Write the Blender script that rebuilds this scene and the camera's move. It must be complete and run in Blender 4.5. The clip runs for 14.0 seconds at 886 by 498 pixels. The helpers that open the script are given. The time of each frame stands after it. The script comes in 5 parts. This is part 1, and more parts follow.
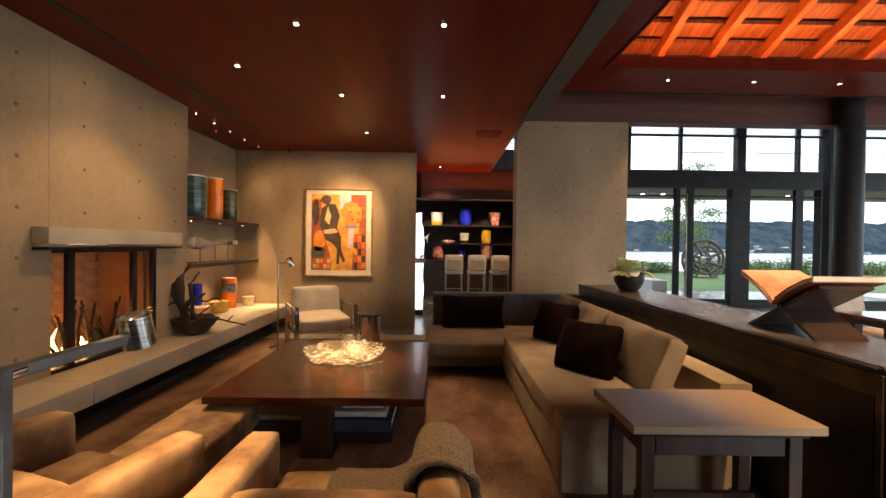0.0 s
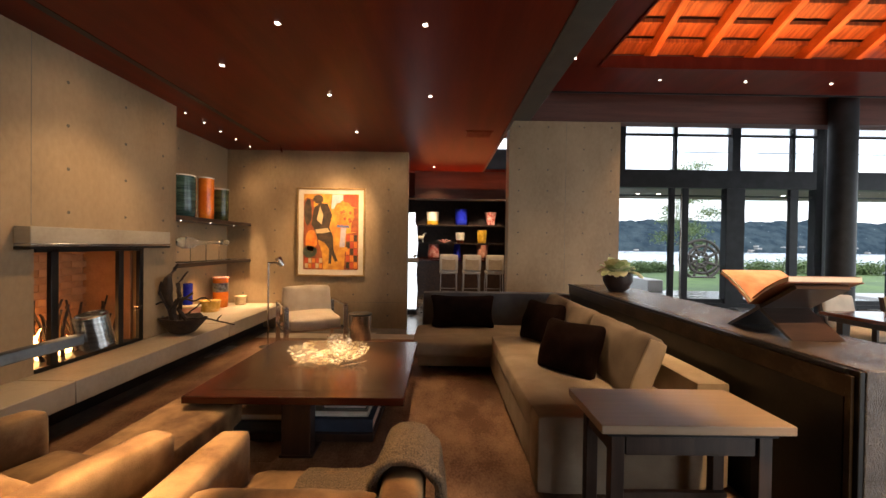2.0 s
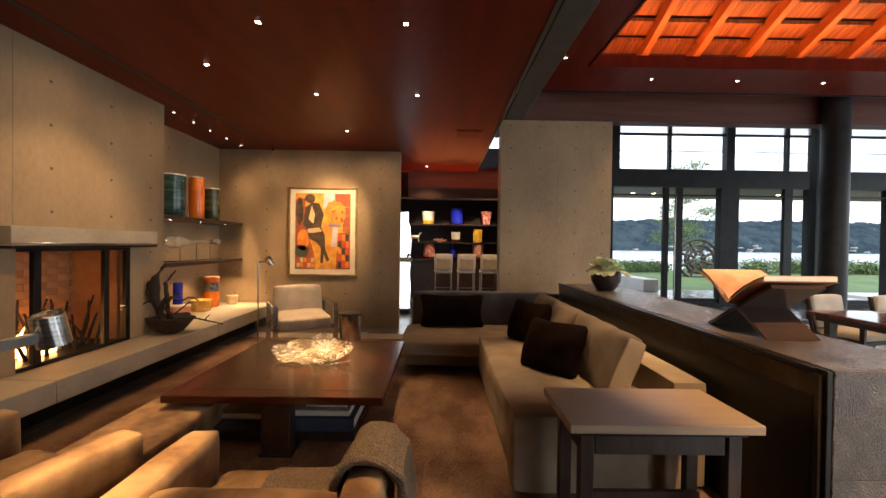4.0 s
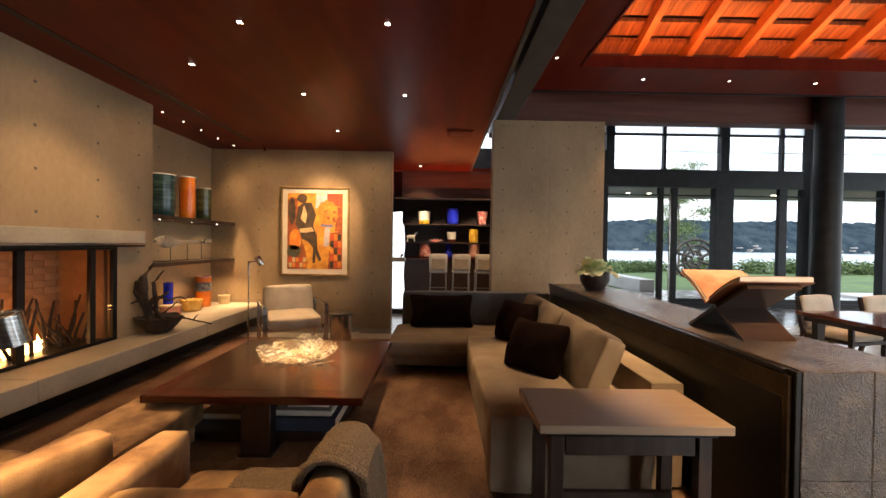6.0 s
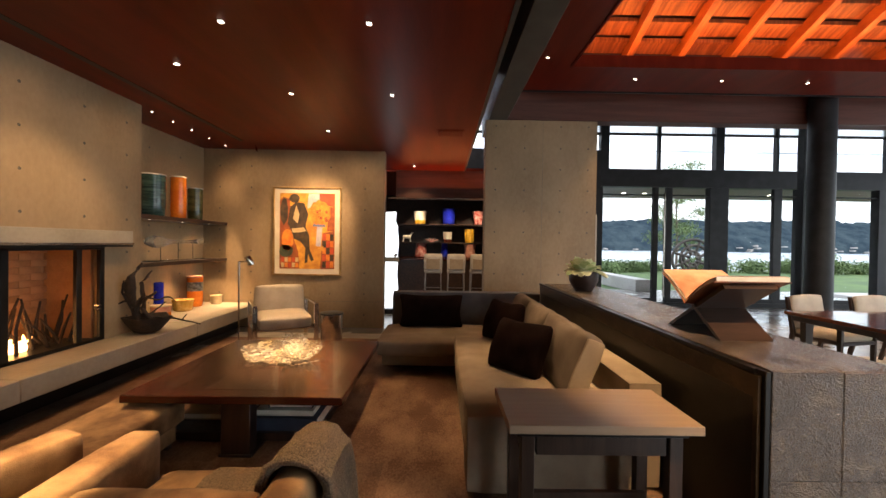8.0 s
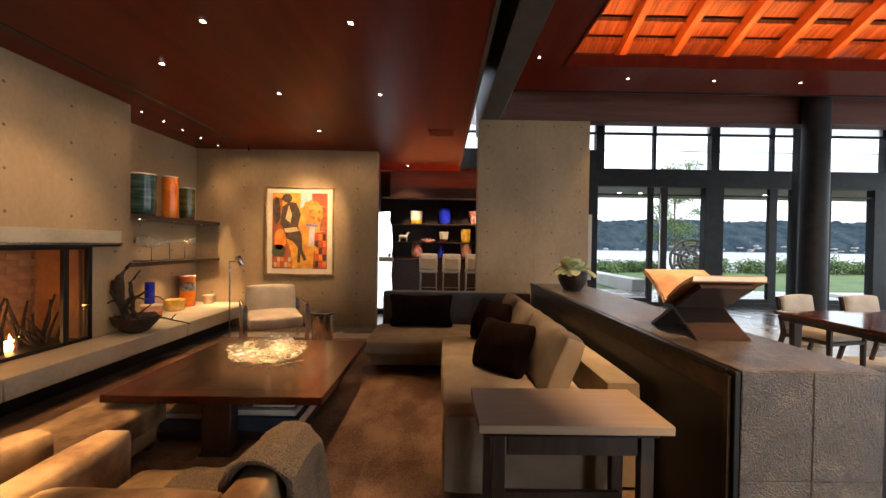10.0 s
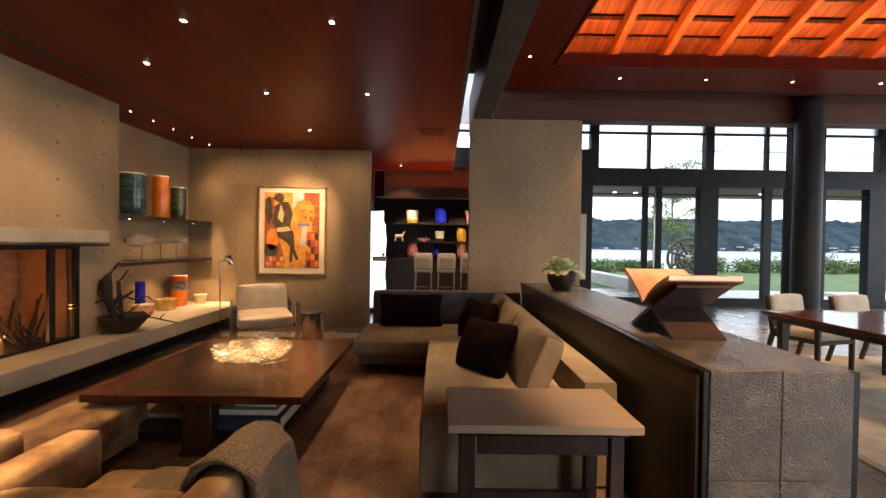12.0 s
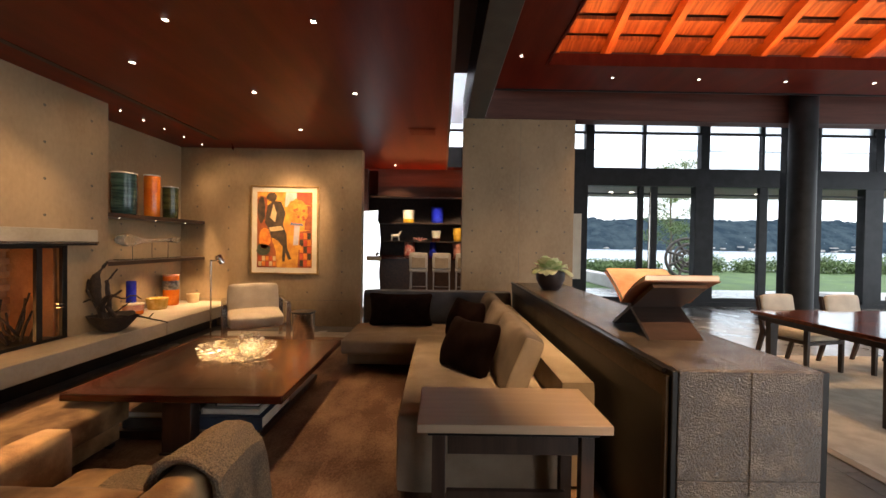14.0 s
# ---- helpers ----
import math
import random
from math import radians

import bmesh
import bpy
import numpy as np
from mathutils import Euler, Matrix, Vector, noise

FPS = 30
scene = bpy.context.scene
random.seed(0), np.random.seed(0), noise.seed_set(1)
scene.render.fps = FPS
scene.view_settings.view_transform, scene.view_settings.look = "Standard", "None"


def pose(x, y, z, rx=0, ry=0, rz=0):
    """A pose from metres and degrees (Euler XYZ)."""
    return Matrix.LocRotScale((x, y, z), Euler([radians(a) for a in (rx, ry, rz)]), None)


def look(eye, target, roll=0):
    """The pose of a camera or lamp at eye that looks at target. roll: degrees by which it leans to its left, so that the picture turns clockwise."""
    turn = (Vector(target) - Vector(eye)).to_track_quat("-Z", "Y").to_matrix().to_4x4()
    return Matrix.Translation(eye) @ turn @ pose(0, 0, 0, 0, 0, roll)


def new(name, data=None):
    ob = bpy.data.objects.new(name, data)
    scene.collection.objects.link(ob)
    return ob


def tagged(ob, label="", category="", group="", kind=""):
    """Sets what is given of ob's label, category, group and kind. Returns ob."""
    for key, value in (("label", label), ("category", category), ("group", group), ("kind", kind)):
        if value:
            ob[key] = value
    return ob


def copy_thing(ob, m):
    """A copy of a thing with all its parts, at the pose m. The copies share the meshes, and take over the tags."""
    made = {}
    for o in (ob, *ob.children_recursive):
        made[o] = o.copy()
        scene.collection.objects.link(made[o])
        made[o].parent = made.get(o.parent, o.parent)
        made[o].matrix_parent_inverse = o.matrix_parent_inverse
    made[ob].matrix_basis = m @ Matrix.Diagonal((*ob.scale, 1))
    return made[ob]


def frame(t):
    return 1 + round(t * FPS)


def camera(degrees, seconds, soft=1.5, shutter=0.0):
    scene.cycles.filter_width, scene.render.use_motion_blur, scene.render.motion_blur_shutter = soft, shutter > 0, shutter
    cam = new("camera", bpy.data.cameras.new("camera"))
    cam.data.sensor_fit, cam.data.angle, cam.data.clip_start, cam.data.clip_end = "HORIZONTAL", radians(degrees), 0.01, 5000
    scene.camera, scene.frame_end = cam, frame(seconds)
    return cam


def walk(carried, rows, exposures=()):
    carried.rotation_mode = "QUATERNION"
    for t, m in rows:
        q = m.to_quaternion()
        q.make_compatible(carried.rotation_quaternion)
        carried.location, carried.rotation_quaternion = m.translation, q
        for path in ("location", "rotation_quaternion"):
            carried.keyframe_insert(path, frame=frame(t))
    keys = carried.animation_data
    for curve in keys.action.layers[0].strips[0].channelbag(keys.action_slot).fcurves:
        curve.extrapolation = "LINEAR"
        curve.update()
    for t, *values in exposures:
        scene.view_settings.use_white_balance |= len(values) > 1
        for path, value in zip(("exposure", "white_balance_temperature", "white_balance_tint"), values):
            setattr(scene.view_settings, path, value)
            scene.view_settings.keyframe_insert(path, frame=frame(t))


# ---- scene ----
cam = camera(96.3, 14.0)
METRES, EYE, TILT, LEAN, TURN = 0.93, 1.434, 0.0, 0.0, -0.3
ROWS = [
    (0.0, 0.0, 0.0, 0.0, 0.01, -0.55, -0.75),
    (0.5, 0.0363, -0.0002, 0.0013, -0.01, -0.56, -0.75),
    (1.0, 0.0705, 0.0002, 0.0015, -0.01, -0.57, -0.77),
    (1.5, 0.1063, 0.0, 0.0025, 0.0, -0.59, -0.78),
    (2.0, 0.1428, -0.0001, 0.003, 0.01, -0.61, -0.79),
    (2.5, 0.1799, 0.0001, 0.0033, -0.01, -0.64, -0.79),
    (3.0, 0.2165, 0.0006, 0.0033, -0.02, -0.67, -0.78),
    (5.5, 0.3938, 0.0025, 0.0075, -0.01, -0.7, -0.83),
    (6.0, 0.4299, 0.0026, 0.008, -0.01, -0.71, -0.84),
    (6.5, 0.4651, 0.0033, 0.0083, -0.01, -0.72, -0.84),
    (7.0, 0.5011, 0.0036, 0.0085, 0.01, -0.71, -0.84),
    (7.5, 0.536, 0.0047, 0.0084, 0.0, -0.71, -0.85),
    (8.0, 0.5712, 0.0052, 0.009, -0.0, -0.71, -0.84),
    (10.5, 0.7481, 0.008, 0.0095, 0.07, -0.74, -0.84),
    (11.0, 0.7838, 0.0083, 0.0107, 0.07, -0.78, -0.83),
    (11.5, 0.8201, 0.009, 0.0114, 0.05, -0.8, -0.82),
    (12.0, 0.8559, 0.0093, 0.0128, 0.07, -0.82, -0.82),
    (12.5, 0.8919, 0.01, 0.0136, 0.09, -0.83, -0.83),
    (13.0, 0.9284, 0.0108, 0.013, 0.11, -0.84, -0.84),
    (13.5, 0.964, 0.0114, 0.0138, 0.12, -0.85, -0.86),
    (14.0, 0.9997, 0.0112, 0.0143, 0.14, -0.87, -0.88),
]
walk(cam, [(t, pose(0, 0, EYE, TILT, LEAN, TURN) @ pose(METRES * x, METRES * y, METRES * z, 90 + pitch, roll, yaw)) for t, x, y, z, yaw, pitch, roll in ROWS])

# ---- world, sun, exposure ----
world = bpy.data.worlds.new("sky")
scene.world = world
world.use_nodes = True
wn = world.node_tree
sky = wn.nodes.new("ShaderNodeTexSky")
sky.sky_type = "NISHITA"
sky.sun_disc = False
sky.sun_elevation, sky.sun_rotation = radians(24), radians(200)
sky.air_density, sky.dust_density = 1.2, 3.0
# a thin overcast veil over the clear sky, paler overhead than at the horizon
veil = wn.nodes.new("ShaderNodeValToRGB")
veil.color_ramp.elements[0].position, veil.color_ramp.elements[1].position = 0.5, 0.62
veil.color_ramp.elements[0].color, veil.color_ramp.elements[1].color = (2.6, 3.0, 3.5, 1), (7.0, 7.4, 8.0, 1)
where = wn.nodes.new("ShaderNodeTexCoord")
axes = wn.nodes.new("ShaderNodeSeparateXYZ")
wn.links.new(where.outputs["Generated"], axes.inputs[0])
cloud = wn.nodes.new("ShaderNodeTexNoise")
cloud.inputs["Scale"].default_value, cloud.inputs["Detail"].default_value = 7.0, 6.0
squash = wn.nodes.new("ShaderNodeMapping")
squash.inputs["Scale"].default_value = (1, 1, 4)
wn.links.new(where.outputs["Generated"], squash.inputs[0])
wn.links.new(squash.outputs[0], cloud.inputs["Vector"])
rise = wn.nodes.new("ShaderNodeMath")
rise.operation = "MULTIPLY_ADD"
wn.links.new(axes.outputs["Z"], rise.inputs[0])
rise.inputs[1].default_value = 0.5
wn.links.new(cloud.outputs[0], rise.inputs[2])
wn.links.new(rise.outputs[0], veil.inputs[0])
blend_sky = wn.nodes.new("ShaderNodeMix")
blend_sky.data_type = "RGBA"
blend_sky.inputs["Factor"].default_value = 0.75
wn.links.new(sky.outputs[0], blend_sky.inputs["A"])
wn.links.new(veil.outputs[0], blend_sky.inputs["B"])
wn.links.new(blend_sky.outputs["Result"], wn.nodes["Background"].inputs[0])
wn.nodes["Background"].inputs[1].default_value = 0.21
sun = new("sun", bpy.data.lights.new("sun", "SUN"))
sun.data.energy, sun.data.angle, sun.data.color = 1.0, radians(15), (1.0, 0.95, 0.88)
sun.matrix_basis = look((0, 0, 50), (-8, 18, 32))
scene.view_settings.exposure = 1.12


def spot(at, target, watts, size=60, colour=(1.0, 0.625, 0.32), blend=0.7, radius=0.03):
    lamp = new("spot_lamp", bpy.data.lights.new("spot_lamp", "SPOT"))
    lamp.data.energy, lamp.data.color, lamp.data.spot_size = watts, colour, radians(size)
    lamp.data.spot_blend, lamp.data.shadow_soft_size = blend, radius
    lamp.matrix_basis = look(at, target)


def strip(at, target, length, watts, colour=(1.0, 0.6, 0.3), depth=0.06):
    lamp = new("strip_lamp", bpy.data.lights.new("strip_lamp", "AREA"))
    lamp.data.shape, lamp.data.size, lamp.data.size_y = "RECTANGLE", length, depth
    lamp.data.energy, lamp.data.color = watts, colour
    lamp.matrix_basis = look(at, target)


# ---- materials ----
def mat(name, dark, light, rough=0.5, metal=0.0, scale=3.0, stretch=(1, 1, 1), fine=60.0, bump=0.1, detail=6.0,
        coat=0.0, sheen=0.0, island=0.0, spread=0.12, emit=None, trans=0.0, alpha_w=0.3, spec=0.5, room=False):
    """Two colours mixed by a coarse and a fine noise in object space, with fine relief."""
    m = bpy.data.materials.new(name)
    m.use_nodes = True
    n, l = m.node_tree.nodes, m.node_tree.links
    b = n["Principled BSDF"]
    tc = n.new("ShaderNodeTexCoord")
    mp = n.new("ShaderNodeMapping")
    mp.inputs["Scale"].default_value = stretch
    place = n.new("ShaderNodeNewGeometry") if room else tc
    l.new(place.outputs["Position" if room else "Object"], mp.inputs[0])
    a = n.new("ShaderNodeTexNoise")
    a.inputs["Scale"].default_value, a.inputs["Detail"].default_value = scale, detail
    l.new(mp.outputs[0], a.inputs["Vector"])
    f = n.new("ShaderNodeTexNoise")
    f.inputs["Scale"].default_value, f.inputs["Detail"].default_value = fine, 3.0
    l.new(mp.outputs[0], f.inputs["Vector"])
    mixf = n.new("ShaderNodeMath")
    mixf.operation = "MULTIPLY_ADD"
    l.new(f.outputs[0], mixf.inputs[0])
    mixf.inputs[1].default_value = alpha_w
    l.new(a.outputs[0], mixf.inputs[2])
    ramp = n.new("ShaderNodeValToRGB")
    ramp.color_ramp.elements[0].position, ramp.color_ramp.elements[1].position = 0.38 + alpha_w / 2, 0.66 + alpha_w / 2
    ramp.color_ramp.elements[0].color, ramp.color_ramp.elements[1].color = (*dark, 1), (*light, 1)
    l.new(mixf.outputs[0], ramp.inputs[0])
    out = ramp.outputs[0]
    if island:
        oi = n.new("ShaderNodeObjectInfo")
        hs = n.new("ShaderNodeHueSaturation")
        mr = n.new("ShaderNodeMapRange")
        mr.inputs[3].default_value, mr.inputs[4].default_value = 1 - island, 1 + island
        l.new(oi.outputs["Random"], mr.inputs[0])
        l.new(mr.outputs[0], hs.inputs["Value"])
        l.new(out, hs.inputs["Color"])
        out = hs.outputs[0]
    l.new(out, b.inputs["Base Color"])
    rr = n.new("ShaderNodeMapRange")
    rr.inputs[3].default_value, rr.inputs[4].default_value = max(0.02, rough - spread), min(1, rough + spread)
    l.new(a.outputs[0], rr.inputs[0])
    l.new(rr.outputs[0], b.inputs["Roughness"])
    b.inputs["Metallic"].default_value = metal
    b.inputs["Coat Weight"].default_value = coat
    b.inputs["Specular IOR Level"].default_value = spec
    b.inputs["Sheen Weight"].default_value = sheen
    b.inputs["Transmission Weight"].default_value = trans
    if bump:
        bp = n.new("ShaderNodeBump")
        bp.inputs["Strength"].default_value, bp.inputs["Distance"].default_value = bump, 0.012
        l.new(f.outputs[0], bp.inputs["Height"])
        l.new(bp.outputs[0], b.inputs["Normal"])
    if emit:
        b.inputs["Emission Color"].default_value = (*emit[:3], 1)
        b.inputs["Emission Strength"].default_value = emit[3]
    return m


def glass(name, colour=(1, 1, 1), rough=0.0, ior=1.45, tint=0.0):
    m = bpy.data.materials.new(name)
    m.use_nodes = True
    b = m.node_tree.nodes["Principled BSDF"]
    b.inputs["Base Color"].default_value = (*colour, 1)
    b.inputs["Roughness"].default_value = rough
    b.inputs["IOR"].default_value = ior
    b.inputs["Transmission Weight"].default_value = 1 - tint
    return m


def glow(name, colour, strength):
    m = bpy.data.materials.new(name)
    m.use_nodes = True
    b = m.node_tree.nodes["Principled BSDF"]
    b.inputs["Base Color"].default_value = (*colour, 1)
    b.inputs["Emission Color"].default_value = (*colour, 1)
    b.inputs["Emission Strength"].default_value = strength
    return m


CONCRETE = mat("concrete", (0.275, 0.192, 0.106), (0.395, 0.288, 0.170), 0.55, scale=1.1, stretch=(1, 1, 0.6), fine=26, bump=0.05, alpha_w=0.25, detail=9.0)
CONCRETE_SMOOTH = mat("smooth_concrete", (0.33, 0.285, 0.21), (0.43, 0.38, 0.29), 0.5, scale=2.0, fine=30, bump=0.06)
HOLE = mat("tie_hole", (0.10, 0.09, 0.075), (0.17, 0.15, 0.12), 0.8)
MAHOGANY = mat("mahogany_panel", (0.112, 0.0120, 0.0056), (0.152, 0.0180, 0.0080), 0.38, scale=1.6, stretch=(4, 0.35, 1), fine=20, bump=0.0, spread=0.02, spec=0.12)
MAHOGANY_DARK = mat("dark_mahogany", (0.070, 0.026, 0.018), (0.105, 0.042, 0.030), 0.5, scale=2.5, stretch=(0.35, 6, 6), fine=20, bump=0.02)
CEDAR = mat("cedar_boards", (0.17, 0.046, 0.014), (0.36, 0.118, 0.034), 0.5, scale=3.0, stretch=(7, 0.5, 0.5), fine=14, bump=0.05, island=0.1)
CEDAR_BEAM = mat("cedar_beam", (0.33, 0.095, 0.028), (0.52, 0.175, 0.05), 0.45, scale=3.0, stretch=(8, 0.4, 1), fine=18, bump=0.05)
STEEL_DARK = mat("dark_steel", (0.007, 0.0075, 0.009), (0.016, 0.017, 0.020), 0.55, metal=0.0, scale=4, fine=90, bump=0.03, spec=0.25)
BEAM_STEEL = mat("grey_steel", (0.05, 0.052, 0.05), (0.085, 0.087, 0.082), 0.45, metal=0.2, scale=3, fine=80, bump=0.03)
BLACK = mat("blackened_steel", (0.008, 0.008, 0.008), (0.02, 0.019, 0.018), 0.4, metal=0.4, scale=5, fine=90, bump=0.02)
BRONZE = mat("bronze_trim", (0.05, 0.035, 0.022), (0.10, 0.07, 0.045), 0.35, metal=0.7, scale=5)
CHROME = mat("brushed_nickel", (0.55, 0.54, 0.52), (0.78, 0.77, 0.75), 0.17, metal=1.0, scale=4, stretch=(1, 1, 30), fine=40, bump=0.02)
LAMP_GREY = mat("aged_nickel", (0.17, 0.17, 0.165), (0.26, 0.26, 0.25), 0.42, metal=0.6, scale=6, fine=80, bump=0.02)
FRAME_WOOD = mat("brown_walnut_frame", (0.030, 0.017, 0.011), (0.052, 0.030, 0.020), 0.42, scale=3, stretch=(8, 8, 0.6), fine=25, bump=0.02)
NICKEL_GREY = mat("satin_nickel", (0.42, 0.42, 0.42), (0.52, 0.52, 0.51), 0.45, metal=0.75, scale=6, fine=80, bump=0.02)
STONE = mat("leathered_stone", (0.066, 0.050, 0.036), (0.138, 0.105, 0.077), 0.21, scale=7, fine=150, bump=0.9, island=0.06, room=True, alpha_w=0.35, spread=0.10, spec=0.9)
FLOOR_TILE = mat("grey_floor_stone", (0.165, 0.158, 0.147), (0.245, 0.234, 0.218), 0.24, room=True, scale=1.6, fine=25, bump=0.03, island=0.08)
FLOOR_DARK = mat("grout", (0.07, 0.066, 0.06), (0.11, 0.105, 0.095), 0.6, scale=3)
RUG = mat("silk_rug", (0.120, 0.058, 0.031), (0.27, 0.165, 0.100), 0.75, room=True, scale=2.4, stretch=(1.4, 0.8, 1), fine=60, bump=0.35, island=0.25, spec=0.25, detail=9.0, alpha_w=0.4)
RUG_PALE = mat("pale_rug", (0.38, 0.34, 0.28), (0.52, 0.47, 0.39), 0.85, scale=5, fine=160, bump=0.3, spec=0.2)
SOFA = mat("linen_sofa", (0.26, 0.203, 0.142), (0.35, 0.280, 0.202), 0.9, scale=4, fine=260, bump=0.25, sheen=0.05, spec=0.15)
# sofa linen darkened for the shaded fronts of the back cushions
SOFA_SHADED = mat("shaded_linen", (0.125, 0.100, 0.080), (0.185, 0.150, 0.120), 0.9, scale=4, fine=260, bump=0.3, spec=0.15)
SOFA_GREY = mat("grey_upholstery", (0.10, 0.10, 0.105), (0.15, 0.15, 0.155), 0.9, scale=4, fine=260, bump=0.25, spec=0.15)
PILLOW = mat("dark_brown_velvet", (0.009, 0.0045, 0.004), (0.019, 0.010, 0.008), 0.9, scale=6, fine=220, bump=0.3, spec=0.04)
VELVET = mat("tan_mohair", (0.125, 0.066, 0.027), (0.36, 0.225, 0.108), 0.8, scale=5.0, fine=200, bump=0.15, alpha_w=0.1, sheen=0.08, spec=0.15)
LEATHER = mat("beige_leather", (0.31, 0.25, 0.18), (0.40, 0.33, 0.245), 0.45, scale=5, fine=140, bump=0.15)
WALNUT = mat("dark_walnut", (0.042, 0.0075, 0.003), (0.070, 0.013, 0.005), 0.25, scale=3, stretch=(0.5, 7, 7), fine=25, bump=0.0, coat=0.15, spread=0.02)
WALNUT_INLAY = mat("walnut_field", (0.026, 0.010, 0.004), (0.044, 0.018, 0.008), 0.24, scale=3, stretch=(0.5, 7, 7), fine=25, bump=0.01, coat=0.2, spread=0.04)
WALNUT_LEG = mat("dark_stained_wood", (0.012, 0.006, 0.004), (0.030, 0.014, 0.009), 0.4, scale=3, stretch=(6, 6, 0.5), fine=25, bump=0.03)
LIGHT_WOOD = mat("oak_veneer", (0.35, 0.25, 0.165), (0.40, 0.29, 0.195), 0.42, scale=3, stretch=(0.6, 12, 8), fine=20, bump=0.02)
SHELF_WOOD = mat("espresso_wood", (0.024, 0.013, 0.010), (0.048, 0.025, 0.017), 0.4, scale=3, stretch=(6, 0.5, 6), fine=25, bump=0.02)
WHITE_CARD = mat("paper", (0.62, 0.58, 0.50), (0.72, 0.68, 0.60), 0.8, scale=8, fine=200, bump=0.03)
CREAM = mat("cream_fabric", (0.46, 0.42, 0.36), (0.56, 0.52, 0.45), 0.85, scale=5, fine=260, bump=0.25, spec=0.2)
LAMP_GLOW = glow("downlight_glow", (1.0, 0.88, 0.72), 5.0)
GLASS = glass("window_glass", (0.97, 0.98, 0.99), 0.0, 1.02)


# ---- the lamps of the ceilings, shelves and bar ----
DOWN = [(-1.05, 2.84), (0.0, 2.83), (-1.82, 3.53), (-1.06, 4.19), (0.0, 4.18), (-1.06, 5.56), (-0.03, 7.97), (-1.05, 1.48), (0.0, 1.48)]
spot((-1.05, 1.48, 2.97), (-1.06, 1.46, 0.58), 470, 25)
spot((-1.82, 3.53, 2.97), (-1.55, 2.45, 0.3), 190, 38, blend=1.0)
spot((0.0, 1.48, 2.97), (0.0, 1.62, 0.5), 125, 32)
spot((-1.82, 3.53, 2.97), (-2.7, 3.3, 0.8), 48, 90)
spot((-1.06, 4.19, 2.97), (-0.72, 3.38, 0.45), 480, 24)
spot((0.0, 4.18, 2.97), (1.15, 3.2, 0.45), 70, 34)
spot((0.0, 4.18, 2.97), (-0.05, 3.2, 0.0), 95, 50, blend=1.0)
spot((-1.06, 5.56, 2.97), (-1.70, 6.75, 1.7), 165, 60, blend=1.0)
spot((-0.03, 7.97, 2.97), (-0.03, 8.3, 0), 20, 100)
spot((-2.48, 6.42, 2.88), (-1.6, 5.3, 0.4), 110, 36)
spot((-1.04, 5.52, 2.96), (-1.5, 5.2, 0.4), 170, 45)
for y in (4.86, 5.24, 5.63, 6.05, 6.5):
    spot((-3.0, y, 2.97), (-3.25, y, 0.4), 19, 70, blend=1.0)
# wash spots without fixtures, added to brighten the chimney wall and back wall
for y in (-0.6, 0.7, 2.0, 3.3, 4.3):
    spot((-2.35, y, 2.97), (-2.96, y, 1.1), 4.5, 140, blend=1.0)
for x in (-2.7, -1.8, -0.9):
    spot((x, 6.05, 2.97), (x, 6.75, 1.1), 9, 140, blend=1.0)
# fill spots added behind the camera, as if the downlight grid went on
for x, y in ((-2.0, 1.48), (-2.0, 0.1)):
    spot((x, y, 2.97), (x - 1.0, y + 0.5, 0.7), 7, 110, blend=1.0)
spot((-1.05, 0.1, 2.97), (-1.5, 1.4, 0.4), 12, 70, blend=1.0)
for x, y in ((2.03, 5.73), (3.63, 6.42), (5.03, 6.43), (6.46, 6.46), (7.9, 6.46)):
    spot((x, y, 4.12), (x, y - 0.5, 0.5), 110, 75)
# spots without fixtures, added for the low wall and the dining table
spot((2.1, 0.4, 4.1), (2.2, 2.1, 0.85), 400, 34)
spot((2.1, 3.2, 4.1), (2.1, 3.4, 0.9), 230, 40)
spot((4.5, 3.0, 4.1), (5.2, 3.8, 0.7), 110, 70)
# shelf strips and bench light
spot((-2.99, 6.52, 2.97), (-2.99, 6.54, 0.4), 300, 19, blend=0.25)
for y, watts in ((5.1, 3), (5.75, 12), (6.4, 14)):
    spot((-3.2, y, 1.075), (-3.2, y, 0.4), watts, 115, blend=0.7)
for y in (5.1, 5.75, 6.4):
    spot((-3.2, y, 1.69), (-3.3, y, 1.1), 4, 120, blend=0.8)
# cove lamps hidden behind the cedar fascia
strip((7.3, 6.30, 4.31), (7.3, 6.0, 5.3), 9.4, 62, (1.0, 0.29, 0.06), 0.08)
strip((2.58, 3.0, 4.34), (3.2, 3.2, 5.6), 5.5, 30, (1.0, 0.29, 0.06), 0.08)
# bar shelves; the spots over the stools and the red uplight are added
for x in (-0.2, 0.75, 1.6):
    spot((x, 11.7, 2.95), (x, 12.7, 1.5), 80, 60, (1.0, 0.75, 0.5))
    spot((x + 0.1, 9.2, 2.95), (x + 0.2, 10.2, 0.9), 45, 60)
strip((0.8, 8.3, 2.55), (0.8, 8.1, 3.0), 2.2, 4.5, (1.0, 0.24, 0.07))
# daylight of an unseen glazed end wall, and a fill added behind the camera
for at, target, wide, tall, watts, tone in (((13.1, 4.3, 1.9), (0, 4.3, 1.9), 9.4, 3.3, 95, (0.84, 0.93, 1.0)), ((7.8, -1.95, 1.9), (8.5, 8, 1.9), 9.0, 3.3, 52, (1.0, 0.92, 0.82))):
    lamp = new("room_fill", bpy.data.lights.new("room_fill", "AREA"))
    lamp.data.shape, lamp.data.size, lamp.data.size_y = "RECTANGLE", wide, tall
    lamp.data.energy, lamp.data.color = watts, tone
    lamp.matrix_basis = look(at, target)


